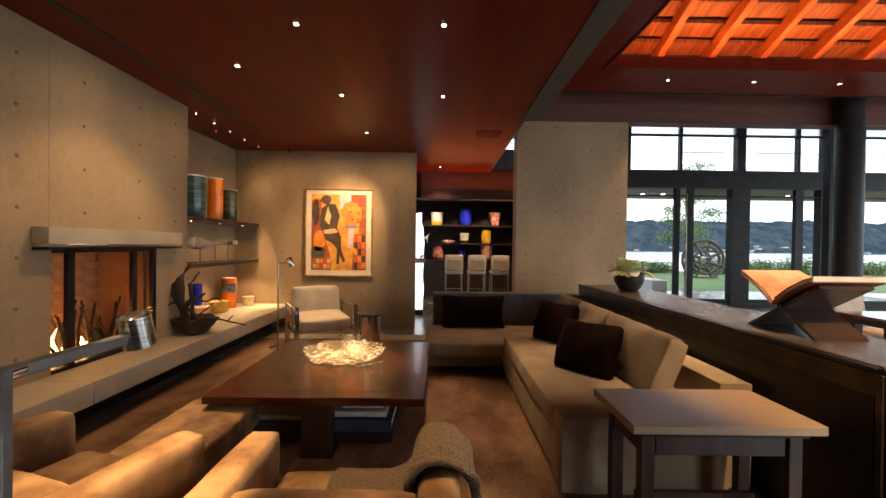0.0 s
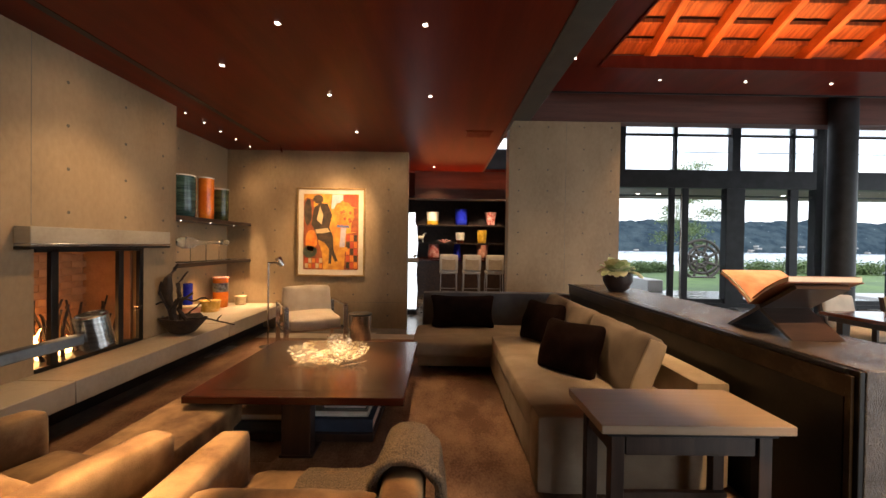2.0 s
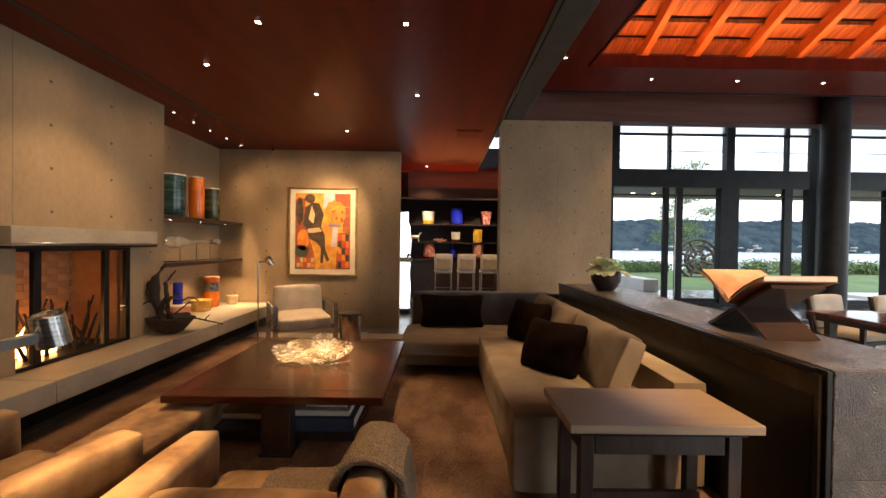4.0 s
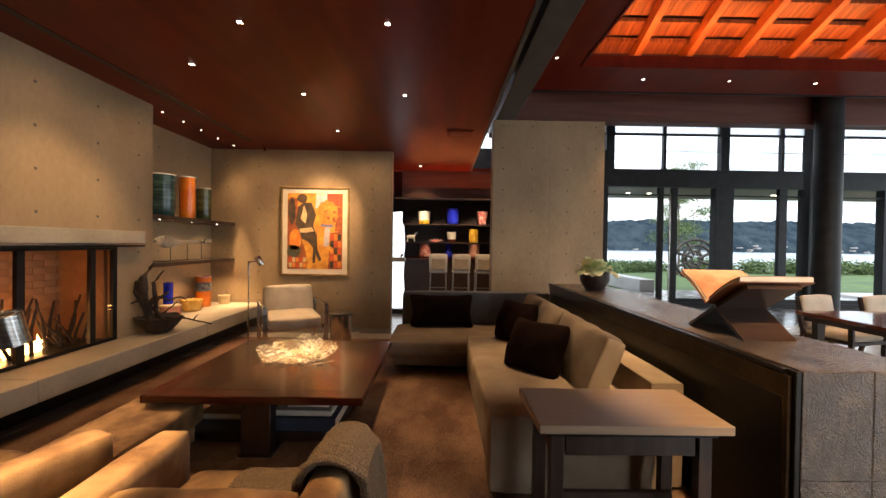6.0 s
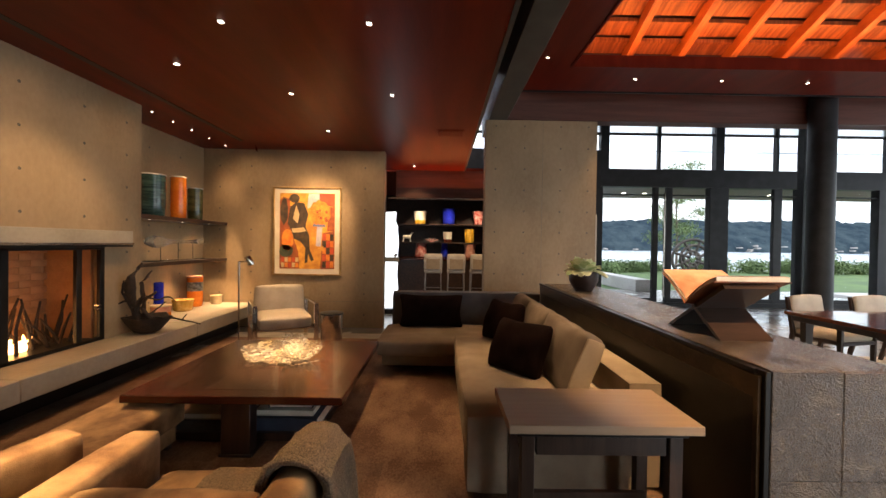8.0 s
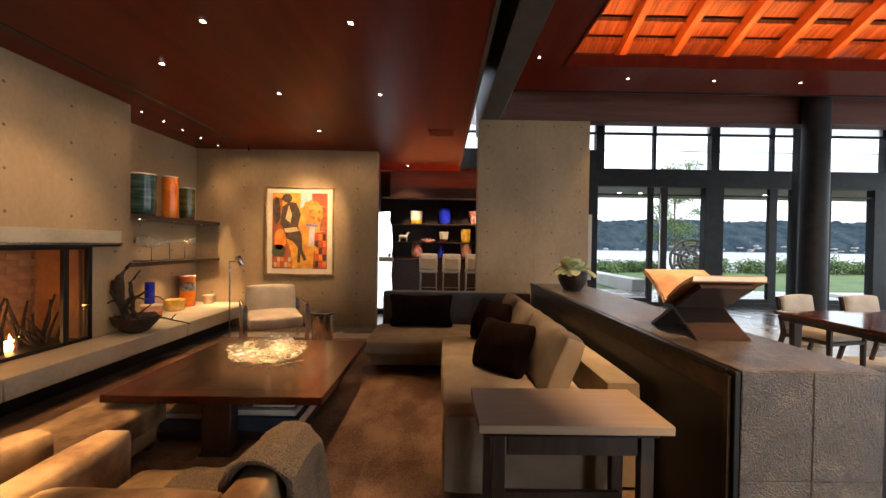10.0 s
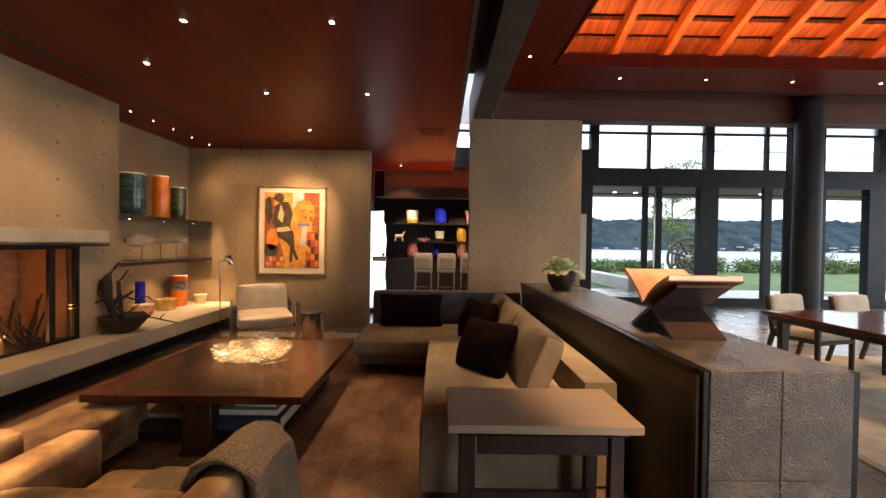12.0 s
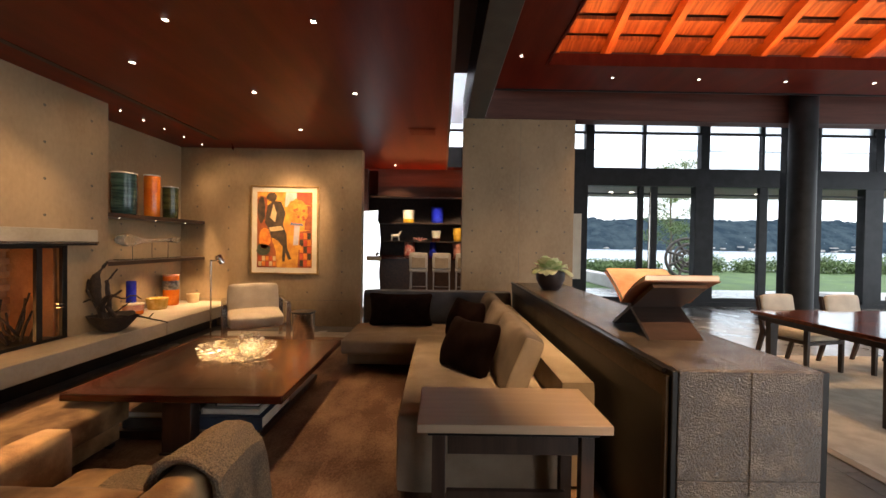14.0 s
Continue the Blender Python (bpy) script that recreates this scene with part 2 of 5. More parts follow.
# ---- mesh tools ----
def box(bm, x0, x1, y0, y1, z0, z1, b=0.0, seg=1):
    m = Matrix.LocRotScale(((x0 + x1) / 2, (y0 + y1) / 2, (z0 + z1) / 2), None, (x1 - x0, y1 - y0, z1 - z0))
    made = bmesh.ops.create_cube(bm, size=1, matrix=m)["verts"]
    if b:
        edges = list({e for v in made for e in v.link_edges})
        bmesh.ops.bevel(bm, geom=edges, offset=b, segments=seg, affect="EDGES", profile=0.5)
    return bm


def soft(bm, size, at=(0, 0, 0), turn=(0, 0, 0), r=0.05, puff=0.02, cuts=9, wobble=0.004, seed=0, axes=(0, 1, 2)):
    """A padded block: a box with round edges, swollen faces and slight unevenness."""
    before = len(bm.verts)
    made = bmesh.ops.create_cube(bm, size=2)["verts"]
    edges = list({e for v in made for e in v.link_edges})
    bmesh.ops.subdivide_edges(bm, edges=edges, cuts=cuts, use_grid_fill=True)
    bm.verts.ensure_lookup_table()
    verts = bm.verts[before:]
    h = Vector(size) / 2
    m = pose(*at, *turn)
    for v in verts:
        u = v.co.copy()
        p = Vector((u.x * h.x, u.y * h.y, u.z * h.z))
        inner = Vector([max(-(h[i] - r), min(h[i] - r, p[i])) for i in range(3)])
        d = p - inner
        if d.length > 1e-9:
            p = inner + d.normalized() * r
        for i in axes:
            j, k = (i + 1) % 3, (i + 2) % 3
            if abs(u[i]) > 0.99:
                p[i] += math.copysign(puff * (1 - u[j] ** 2) * (1 - u[k] ** 2), u[i])
        p += noise.noise_vector(p * 7 + Vector((seed, seed, seed))) * wobble
        v.co = m @ p
    return bm


def lathe(bm, profile, at=(0, 0, 0), seg=28, squash=1.0, ripple=0.0, waves=0):
    rings = []
    for r, z in profile:
        ring = []
        for i in range(seg):
            a = 2 * math.pi * i / seg
            k = r * (1 + ripple * math.sin(waves * a)) if waves else r
            ring.append(bm.verts.new((at[0] + k * math.cos(a), at[1] + k * squash * math.sin(a), at[2] + z)))
        rings.append(ring)
    for a, b in zip(rings, rings[1:]):
        for i in range(seg):
            bm.faces.new((a[i], a[(i + 1) % seg], b[(i + 1) % seg], b[i]))
    bm.faces.new(rings[0][::-1])
    bm.faces.new(rings[-1])
    return bm


def tube(bm, points, radii, seg=8):
    pts = [Vector(p) for p in points]
    if isinstance(radii, (int, float)):
        radii = [radii] * len(pts)
    rings = []
    for i, p in enumerate(pts):
        d = (pts[min(i + 1, len(pts) - 1)] - pts[max(i - 1, 0)]).normalized()
        side = d.cross(Vector((0.31, 0.2, 0.93))).normalized()
        up = d.cross(side)
        rings.append([bm.verts.new(p + (side * math.cos(2 * math.pi * k / seg) + up * math.sin(2 * math.pi * k / seg)) * radii[i]) for k in range(seg)])
    for a, b in zip(rings, rings[1:]):
        for i in range(seg):
            bm.faces.new((a[i], a[(i + 1) % seg], b[(i + 1) % seg], b[i]))
    bm.faces.new(rings[0][::-1])
    bm.faces.new(rings[-1])
    return bm


def prism(bm, outline, axis, lo, hi):
    """An outline of (u, v) pairs, drawn out along an axis: x takes (y, z), y takes (x, z), z takes (x, y)."""
    def place(u, v, w):
        return {"x": (w, u, v), "y": (u, w, v), "z": (u, v, w)}[axis]
    a = [bm.verts.new(place(u, v, lo)) for u, v in outline]
    b = [bm.verts.new(place(u, v, hi)) for u, v in outline]
    bm.faces.new(a)
    bm.faces.new(b[::-1])
    n = len(a)
    for i in range(n):
        bm.faces.new((a[i], b[i], b[(i + 1) % n], a[(i + 1) % n]))
    bmesh.ops.recalc_face_normals(bm, faces=bm.faces)
    return bm


BASE = {}


def thing(name, at, label, category, rz=0, group="", kind=""):
    ob = new(name)
    ob.empty_display_size = 0.1
    ob.matrix_basis = pose(*at, 0, 0, rz)
    BASE[ob] = ob.matrix_basis.copy()
    return tagged(ob, label, category, group, kind)


def mesh_of(name, bm, material, smooth):
    bmesh.ops.recalc_face_normals(bm, faces=bm.faces)
    me = bpy.data.meshes.new(name)
    bm.to_mesh(me)
    bm.free()
    me.materials.append(material)
    if smooth:
        me.shade_smooth()
        me.set_sharp_from_angle(angle=radians(38))
    return me


def part(name, bm, material, parent, label="", local=False, smooth=True):
    """Links a bmesh as one mesh under a thing or a part. It is drawn in the room's metres unless local."""
    if not local:
        bm.transform(BASE[parent].inverted())
    ob = new(name, mesh_of(name, bm, material, smooth))
    ob.parent = parent
    BASE[ob] = BASE[parent].copy()
    return tagged(ob, label)


def solid(name, bm, material, label="", category="", kind="structure", smooth=True):
    ob = new(name, mesh_of(name, bm, material, smooth))
    BASE[ob] = Matrix.Identity(4)
    return tagged(ob, label, category, "", kind)


def bx(*a, b=0.0, seg=1):
    return box(bmesh.new(), *a, b=b, seg=seg)


def linked(name, mesh, parent, m):
    """A piece that shares its mesh, under a parent that stands at the origin or at its base."""
    ob = new(name, mesh)
    ob.parent = parent
    ob.matrix_basis = BASE[parent].inverted() @ m
    return ob


# ---- the setting ----
CEIL = 3.0
bm = bmesh.new()
box(bm, -4.6, -2.96, -2.0, 3.03, 0, CEIL)
box(bm, -4.6, -2.96, 4.13, 4.64, 0, CEIL)
box(bm, -4.6, -2.96, 3.03, 4.13, 1.375, CEIL)
box(bm, -4.6, -2.96, 3.03, 4.13, 0, 0.40)
wall_fire = solid("wall_fireplace", bm, CONCRETE, "board-formed grey concrete chimney wall with tie holes", "wall", smooth=False)
wall_niche = solid("wall_niche", bx(-3.75, -3.5, 4.64, 6.95, 0, CEIL), CONCRETE, "grey concrete wall behind the shelves", "wall", smooth=False)
wall_back = solid("wall_back", bx(-3.5, -0.44, 6.75, 6.95, 0, CEIL - 0.002), CONCRETE, "grey concrete wall with tie holes that carries the painting", "wall", smooth=False)
pillar = solid("wall_pillar", bx(1.27, 3.16, 6.75, 7.05, 0, 3.56), CONCRETE, "broad grey concrete wall pier with tie holes", "wall", smooth=False)
bm = bx(-4.6, 3.2, -2.25, -2.0, 0, 7.2)
box(bm, 12.4, 13.4, -2.25, -2.0, 0, 7.2)
box(bm, 3.2, 12.4, -2.25, -2.0, 3.6, 7.2)
wall_rear = solid("wall_rear", bm, CONCRETE_SMOOTH, "plain wall behind the camera", "wall", smooth=False)
bm = bx(13.2, 13.4, -2.0, -0.5, 0, 7.2)
box(bm, 13.2, 13.4, 9.2, 9.9, 0, 7.2)
box(bm, 13.2, 13.4, -0.5, 9.2, 3.6, 7.2)
wall_east = solid("wall_east", bm, CONCRETE_SMOOTH, "plain end wall of the dining room", "wall", smooth=False)

floor = solid("floor", bx(-4.6, 13.4, -2.25, 13.4, -0.25, -0.006), FLOOR_DARK, "dark stone floor", "floor", smooth=False)
ceiling = solid("ceiling", bx(-4.6, 0.985, -2.0, 8.46, CEIL, CEIL + 0.2), MAHOGANY, "polished red mahogany panelled ceiling", "ceiling", smooth=False)
ceiling_trim = solid("trim_ceiling_edge", bx(0.985, 1.02, -2.0, 8.44, CEIL - 0.012, CEIL + 0.24), BEAM_STEEL, "thin grey steel edge of the lower ceiling", "trim", smooth=False)
slot = bmesh.new()
box(slot, -2.62, -2.55, -1.9, 6.2, CEIL - 0.004, CEIL + 0.001)
solid("trim_air_slot", slot, BLACK, "narrow black air slot in the ceiling", "trim", smooth=False)
vent = thing("ceiling_vent", (0.64, 5.58, CEIL - 0.006), "square dark grille set flush into the red ceiling", "vent")
part("frame", bx(0.45, 0.83, 5.42, 5.74, CEIL - 0.008, CEIL - 0.002), MAHOGANY, vent)
for i in range(7):
    part("slat", bx(0.47, 0.81, 5.445 + i * 0.042, 5.475 + i * 0.042, CEIL - 0.014, CEIL - 0.008), MAHOGANY, vent)

# the tall room
beam = solid("beam_long", bx(1.31, 1.62, -2.0, 7.9, 3.56, 4.3, b=0.006), BEAM_STEEL, "deep grey steel beam between the two ceilings", "beam")
header = solid("beam_header", bx(1.62, 13.2, 7.62, 7.92, 3.845, 4.745, b=0.005), MAHOGANY_DARK, "brown wooden header over the window bay", "beam")
header_slot = solid("trim_header", bx(1.62, 13.2, 6.95, 6.975, 4.125, 4.27), BLACK, "black shadow gap above the header", "trim", smooth=False)
OX0, OX1, OY0, OY1, CH = 2.48, 12.2, -0.6, 6.0, 4.15
bm = bmesh.new()
box(bm, 1.62, OX0, -2.0, 6.95, CH, CH + 0.12)
box(bm, OX1, 13.2, -2.0, 6.95, CH, CH + 0.12)
box(bm, OX0, OX1, OY1, 6.95, CH, CH + 0.12)
box(bm, OX0, OX1, -2.0, OY0, CH, CH + 0.12)
solid("ceiling_border", bm, MAHOGANY, "flat red mahogany ceiling border round the raised roof", "ceiling", smooth=False)
bm = bmesh.new()
box(bm, OX0, OX1, OY1 - 0.03, OY1, CH - 0.02, CH + 0.16)
box(bm, OX0 - 0.03, OX0, OY0, OY1, CH - 0.02, CH + 0.16)
solid("trim_fascia", bm, MAHOGANY, "red wooden fascia round the raised roof", "trim", smooth=False)
solid("ceiling_bay", bx(1.64, 13.2, 6.975, 9.95, 4.745, 4.85), MAHOGANY_DARK, "dark wooden ceiling of the window bay", "ceiling", smooth=False)

# the raised roof: boards on rafters, rising away from the windows
PITCH = radians(24)
RY, RZ = 6.55, 4.77


def up_roof(y):
    return RZ + (RY - y) * math.tan(PITCH)


bm = bmesh.new()
for i in range(16):
    y1 = RY + 0.38 - i * 0.327
    y0 = y1 - 0.262
    prism(bm, [(y0, up_roof(y0) + 0.165), (y0 + 0.03, up_roof(y0 + 0.03) + 0.165), (y0 + 0.03, up_roof(y0 + 0.03) + 0.199), (y0, up_roof(y0) + 0.199)], "x", 2.0, 12.8)
    prism(bm, [(y0, up_roof(y0) + 0.20), (y1, up_roof(y1) + 0.20), (y1, up_roof(y1) + 0.225), (y0, up_roof(y0) + 0.225)], "x", 2.0, 12.8)
boards = solid("ceiling_roof", bm, CEDAR, "glowing orange cedar roof boards with dark gaps", "ceiling", smooth=False)
bm = bmesh.new()
prism(bm, [(2.3, up_roof(2.3) + 0.30), (7.1, up_roof(7.1) + 0.30), (7.1, up_roof(7.1) + 0.34), (2.3, up_roof(2.3) + 0.34)], "x", 1.9, 12.9)
prism(bm, [(-2.0, up_roof(2.3) + 0.30), (2.3, up_roof(2.3) + 0.30), (2.3, up_roof(2.3) + 0.34), (-2.0, up_roof(2.3) + 0.34)], "x", 1.9, 12.9)
box(bm, 1.62, 2.0, -2.0, 7.1, CH + 0.12, 7.3)
box(bm, 12.7, 12.9, -2.0, 7.1, CH + 0.12, 7.3)
box(bm, 1.9, 12.9, 7.0, 7.12, 4.86, 5.4)
solid("ceiling_roof_deck", bm, MAHOGANY_DARK, "dark deck above the cedar boards", "ceiling", smooth=False)
roof = thing("roof_rafters", (3.4, RY, RZ), "row of orange cedar rafters under the raised roof", "rafters", kind="structure")
for i in range(11):
    x = 2.755 + i * 0.875
    bm = bmesh.new()
    prism(bm, [(RY + 0.4, up_roof(RY + 0.4)), (RY + 0.4, up_roof(RY + 0.4) + 0.2), (2.2, up_roof(2.2) + 0.2), (2.2, up_roof(2.2))], "x", x, x + 0.11)
    part("rafter", bm, CEDAR_BEAM, roof, smooth=False)

# column and window wall
column = thing("steel_column", (7.62, 7.4, 0), "round dark grey steel column in the window bay", "column", kind="structure")
part("shaft", lathe(bmesh.new(), [(0.21, 0), (0.21, 4.745)], (7.62, 7.4, 0), 32), STEEL_DARK, column)
part("base_plate", bx(7.36, 7.88, 7.14, 7.66, 0, 0.03, b=0.005), STEEL_DARK, column)
part("flange", bx(7.80, 7.95, 7.95, 8.1, 0, 4.5, b=0.004), STEEL_DARK, column)

WY = 9.7
FROSTED = glass("frosted_glass", (0.9, 0.92, 0.94), 0.6, 1.2, 0.25)
win = thing("window_wall", (8, WY, 0), "dark steel window wall with glass doors and clerestory panes", "window", kind="structure")


def bar(name, x0, x1, z0, z1, d=0.06, m=STEEL_DARK):
    part(name, bx(x0, x1, WY - d, WY + d, z0, z1, b=0.004), m, win)


bar("transom", 0.9, 13.2, 2.90, 3.33, 0.11)
bar("head_rail", 0.9, 13.2, 4.64, 4.74, 0.09)
bar("upper_rail", 0.9, 13.2, 4.17, 4.215, 0.05)
bar("door_track", 4.4, 13.2, 2.70, 2.73, 0.05)
bar("sill_rail", 4.4, 13.2, 0, 0.10, 0.07)
posts = [4.38, 7.18, 9.3, 11.42]
for x in posts:
    bar("mullion", x, x + 0.2, 3.33, 4.64, 0.09)
for x in (5.79, 8.675, 10.05, 12.2):
    bar("mullion", x, x + 0.065, 3.33, 4.64, 0.06)
for x, w in ((4.3, 0.16), (5.70, 0.12), (6.02, 0.14), (7.05, 0.45), (8.645, 0.2), (9.22, 0.9), (11.17, 0.45), (12.6, 0.2)):
    bar("door_stile", x, x + w, 0.10, 3.0, 0.05 if w < 0.3 else 0.1)
for x0, x1 in ((4.46, 5.7), (6.16, 7.05), (7.5, 8.645), (8.845, 9.22), (10.12, 11.17), (11.62, 12.6)):
    bar("bottom_rail", x0, x1, 0.10, 0.2, 0.045)
    part("pane", bx(x0, x1, WY - 0.004, WY + 0.004, 0.2, 3.0), GLASS, win, smooth=False).visible_shadow = False
part("pull_handle", bx(5.90, 5.935, WY - 0.16, WY - 0.12, 0.25, 2.75, b=0.01), CHROME, win, "tall polished door pull")
edges = [1.0, 4.38] + [v for p in ((4.58, 5.79), (5.855, 7.18), (7.38, 8.675), (8.74, 9.3), (9.5, 10.05), (10.115, 11.42), (11.62, 12.2), (12.265, 13.2)) for v in p]
for x0, x1 in zip(edges[::2], edges[1::2]):
    part("pane", bx(x0, x1, WY - 0.004, WY + 0.004, 3.33, 4.17), GLASS, win, smooth=False).visible_shadow = False
    part("frosted_pane", bx(x0, x1, WY - 0.004, WY + 0.004, 4.215, 4.64), FROSTED, win, "frosted white pane", smooth=False)
# solid part of the wall behind the pier
wall_bay = solid("wall_bay", box(bx(1.95, 4.36, 9.56, 9.84, 0, 2.95), 0.9, 4.36, 9.56, 9.84, 2.95, 3.76), STEEL_DARK, "dark wall panel beside the window wall", "wall", smooth=False)
part("glazing_bar", bx(1.0, 13.2, WY - 0.012, WY + 0.012, 3.78, 3.79), STEEL_DARK, win)

# the bar beyond the gap
solid("wall_bar_header", bx(-0.44, 1.9, 8.46, 8.66, 2.40, 3.0), MAHOGANY_DARK, "red wooden header above the bar opening", "wall", smooth=False)
solid("trim_bar_opening", bx(-0.60, 1.9, 8.44, 8.46, 2.39, 2.42), CHROME, "thin pale metal edge above the bar opening", "trim", smooth=False)
solid("wall_bar_west", bx(-1.72, -1.60, 8.46, 13.2, 0, 3.3), MAHOGANY_DARK, "dark red side wall of the bar", "wall", smooth=False)
solid("wall_bar_rear", bx(-1.72, 3.4, 12.95, 13.2, 0, 3.3), SHELF_WOOD, "espresso wood back wall of the bar", "wall", smooth=False)
solid("wall_bar_east", bx(3.2, 3.4, 9.84, 12.95, 0, 3.3), SHELF_WOOD, "dark side wall of the bar", "wall", smooth=False)
solid("ceiling_bar", bx(-1.72, 3.4, 8.66, 13.2, 3.0, 3.1), MAHOGANY, "red wooden ceiling over the bar", "ceiling", smooth=False)


# ---- lounge ----
hearth = thing("hearth_bench", (-2.9, 4.0, 0.0), "long pale concrete hearth bench floating above the floor", "bench", kind="structure")
for y0, y1 in ((-1.9, 0.4), (0.404, 2.9), (2.904, 5.0), (5.004, 6.745)):
    part("slab", bx(-3.49 if y0 > 4.9 else -2.956, -2.52, y0, y1, 0.235, 0.405, b=0.006), CONCRETE_SMOOTH, hearth)
part("slab", bx(-3.49, -2.96, 4.645, 5.0, 0.235, 0.405, b=0.004), CONCRETE_SMOOTH, hearth)
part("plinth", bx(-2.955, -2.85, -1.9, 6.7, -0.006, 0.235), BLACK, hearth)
mantel = thing("mantel", (-2.9, 3.6, 1.39), "pale concrete mantel block above the fireplace", "mantel")
part("block", bx(-2.958, -2.83, 2.88, 4.36, 1.405, 1.532, b=0.005), CONCRETE_SMOOTH, mantel)
part("edge_strip", bx(-2.957, -2.825, 2.88, 4.365, 1.383, 1.405, b=0.003), CHROME, mantel, "polished steel strip")
part("edge_strip", bx(-2.957, -2.835, 2.88, 4.36, 1.362, 1.383, b=0.002), BLACK, mantel)

fire = thing("fireplace", (-3.0, 3.58, 0.4), "fireplace with black steel doors and burning twisted logs", "fireplace")
BRICK = mat("fire_brick", (0.30, 0.15, 0.065), (0.40, 0.21, 0.095), 0.9, scale=5, fine=60, bump=0.3, island=0.07)
bm = bmesh.new()
box(bm, -3.6, -3.54, 3.035, 4.125, 0.405, 1.37)
part("back_lining", bm, BRICK, fire)
brick = mesh_of("brick", box(bmesh.new(), -0.02, 0.02, -0.1055, 0.1055, -0.0325, 0.0325, b=0.003), BRICK, False)
for j in range(14):
    for i in range(6):
        y = 3.07 + i * 0.214 - (0.107 if j % 2 else 0)
        if 3.06 < y < 4.1:
            linked("brick", brick, fire, Matrix.Translation((-3.525, y, 0.455 + j * 0.067)))
part("side_lining", bx(-3.54, -3.06, 4.09, 4.125, 0.405, 1.37), BRICK, fire)
part("side_lining", bx(-3.54, -3.06, 3.035, 3.07, 0.405, 1.37), BRICK, fire)
part("hearth_floor", bx(-3.54, -2.99, 3.07, 4.09, 0.402, 0.42), BLACK, fire)
for y0, y1 in ((3.15, 3.215), (3.81, 3.87), (4.07, 4.128)):
    door = part("door_frame", bx(-2.985, -2.945, y0, y1, 0.406, 1.36, b=0.004), BLACK, fire)
part("door_frame", bx(-2.985, -2.945, 3.03, 4.128, 0.406, 0.44, b=0.004), BLACK, fire)
part("door_frame", bx(-2.985, -2.945, 3.03, 4.128, 1.335, 1.362, b=0.004), BLACK, fire)
for z in (0.74, 0.775):
    part("handle", tube(bmesh.new(), [(-2.94, 4.0, z), (-2.90, 4.0, z), (-2.90, 4.035, z)], 0.006), CHROME, door, "small chrome knob")
rng = random.Random(4)
TWIG = mat("charred_wood", (0.012, 0.009, 0.007), (0.05, 0.03, 0.018), 0.9, scale=12, fine=80, bump=0.5)
for i in range(30):
    y = rng.uniform(3.1, 3.95)
    x = rng.uniform(-3.40, -3.12)
    dy, hgt = rng.uniform(-0.22, 0.22), rng.uniform(0.22, 0.50)
    y2 = min(4.03, max(3.09, y + dy))
    mid = (x + rng.uniform(-0.03, 0.03), (y + y2) / 2 + rng.uniform(-0.03, 0.03), 0.42 + hgt * 0.5)
    part("log", tube(bmesh.new(), [(x, y, 0.42), mid, (x, y2, 0.42 + hgt)], [0.016, 0.013, 0.009], 6), TWIG, fire)
FLAME = glow("flame", (1.0, 0.50, 0.16), 7.0)
for i in range(17):
    y = 3.09 + 0.55 * rng.random() ** 1.2
    hgt = rng.uniform(0.08, 0.30) * (1.0 if y < 3.45 else 0.6)
    lean, twist = rng.uniform(-0.09, 0.09), rng.uniform(0, 6)
    x = -3.27 + rng.uniform(-0.07, 0.07)
    spine = [(x + 0.012 * math.sin(twist + f * 5), y + lean * f * f + 0.014 * math.sin(twist + f * 7), 0.424 + hgt * f) for f in (0, 0.14, 0.3, 0.48, 0.66, 0.84, 1.0)]
    bm = tube(bmesh.new(), spine, [0.010, 0.024, 0.028, 0.022, 0.014, 0.007, 0.001], 8)
    for v in bm.verts:
        v.co += noise.noise_vector(v.co * 30) * 0.010
    part("flame", bm, FLAME, fire, "bright orange flame")
lamp = new("fire_lamp", bpy.data.lights.new("fire_lamp", "POINT"))
lamp.data.energy, lamp.data.color, lamp.data.shadow_soft_size = 1.7, (1.0, 0.36, 0.09), 0.12
lamp.location = (-3.2, 3.5, 0.72)

# shelves
for z, name in ((1.755, "upper"), (1.155, "lower")):
    sh = thing("wall_shelf", (-3.3, 5.7, z - 0.05), "long espresso wood wall shelf in the concrete niche", "shelf", group="niche shelves")
    part("board", bx(-3.498, -3.09, 4.644, 6.745, z - 0.05, z, b=0.003), SHELF_WOOD, sh)
    for i in range(3):
        part("light", lathe(bmesh.new(), [(0.007, 0), (0.007, 0.006)], (-3.2, 5.1 + i * 0.65, z - 0.056), 10), LAMP_GLOW, sh, "tiny shelf light")

# coffee table
ct = thing("coffee_table", (-0.8, 3.4, 0), "large low dark walnut coffee table with a shelf", "table")
part("tabletop", bx(-1.545, -0.095, 2.575, 4.09, 0.378, 0.43, b=0.005), WALNUT, ct)
part("inlay", bx(-1.42, -0.23, 2.70, 3.965, 0.428, 0.4312, b=0.0006), WALNUT_INLAY, ct, "browner veneer field inside a red border")
part("apron", bx(-1.25, -0.40, 2.85, 3.95, 0.30, 0.375, b=0.004), WALNUT_LEG, ct)
for x0, x1, y0, y1 in ((-0.91, -0.715, 2.62, 2.72), (-0.91, -0.715, 4.0, 4.10)):
    part("leg", bx(x0, x1, y0, y1, 0.012, 0.375, b=0.004), WALNUT_LEG, ct)
part("shelf", bx(-1.38, -0.33, 2.80, 4.06, 0.03, 0.085, b=0.004), WALNUT_LEG, ct)
part("foot", bx(-0.92, -0.70, 2.61, 4.11, 0.0125, 0.03, b=0.002), WALNUT_LEG, ct)


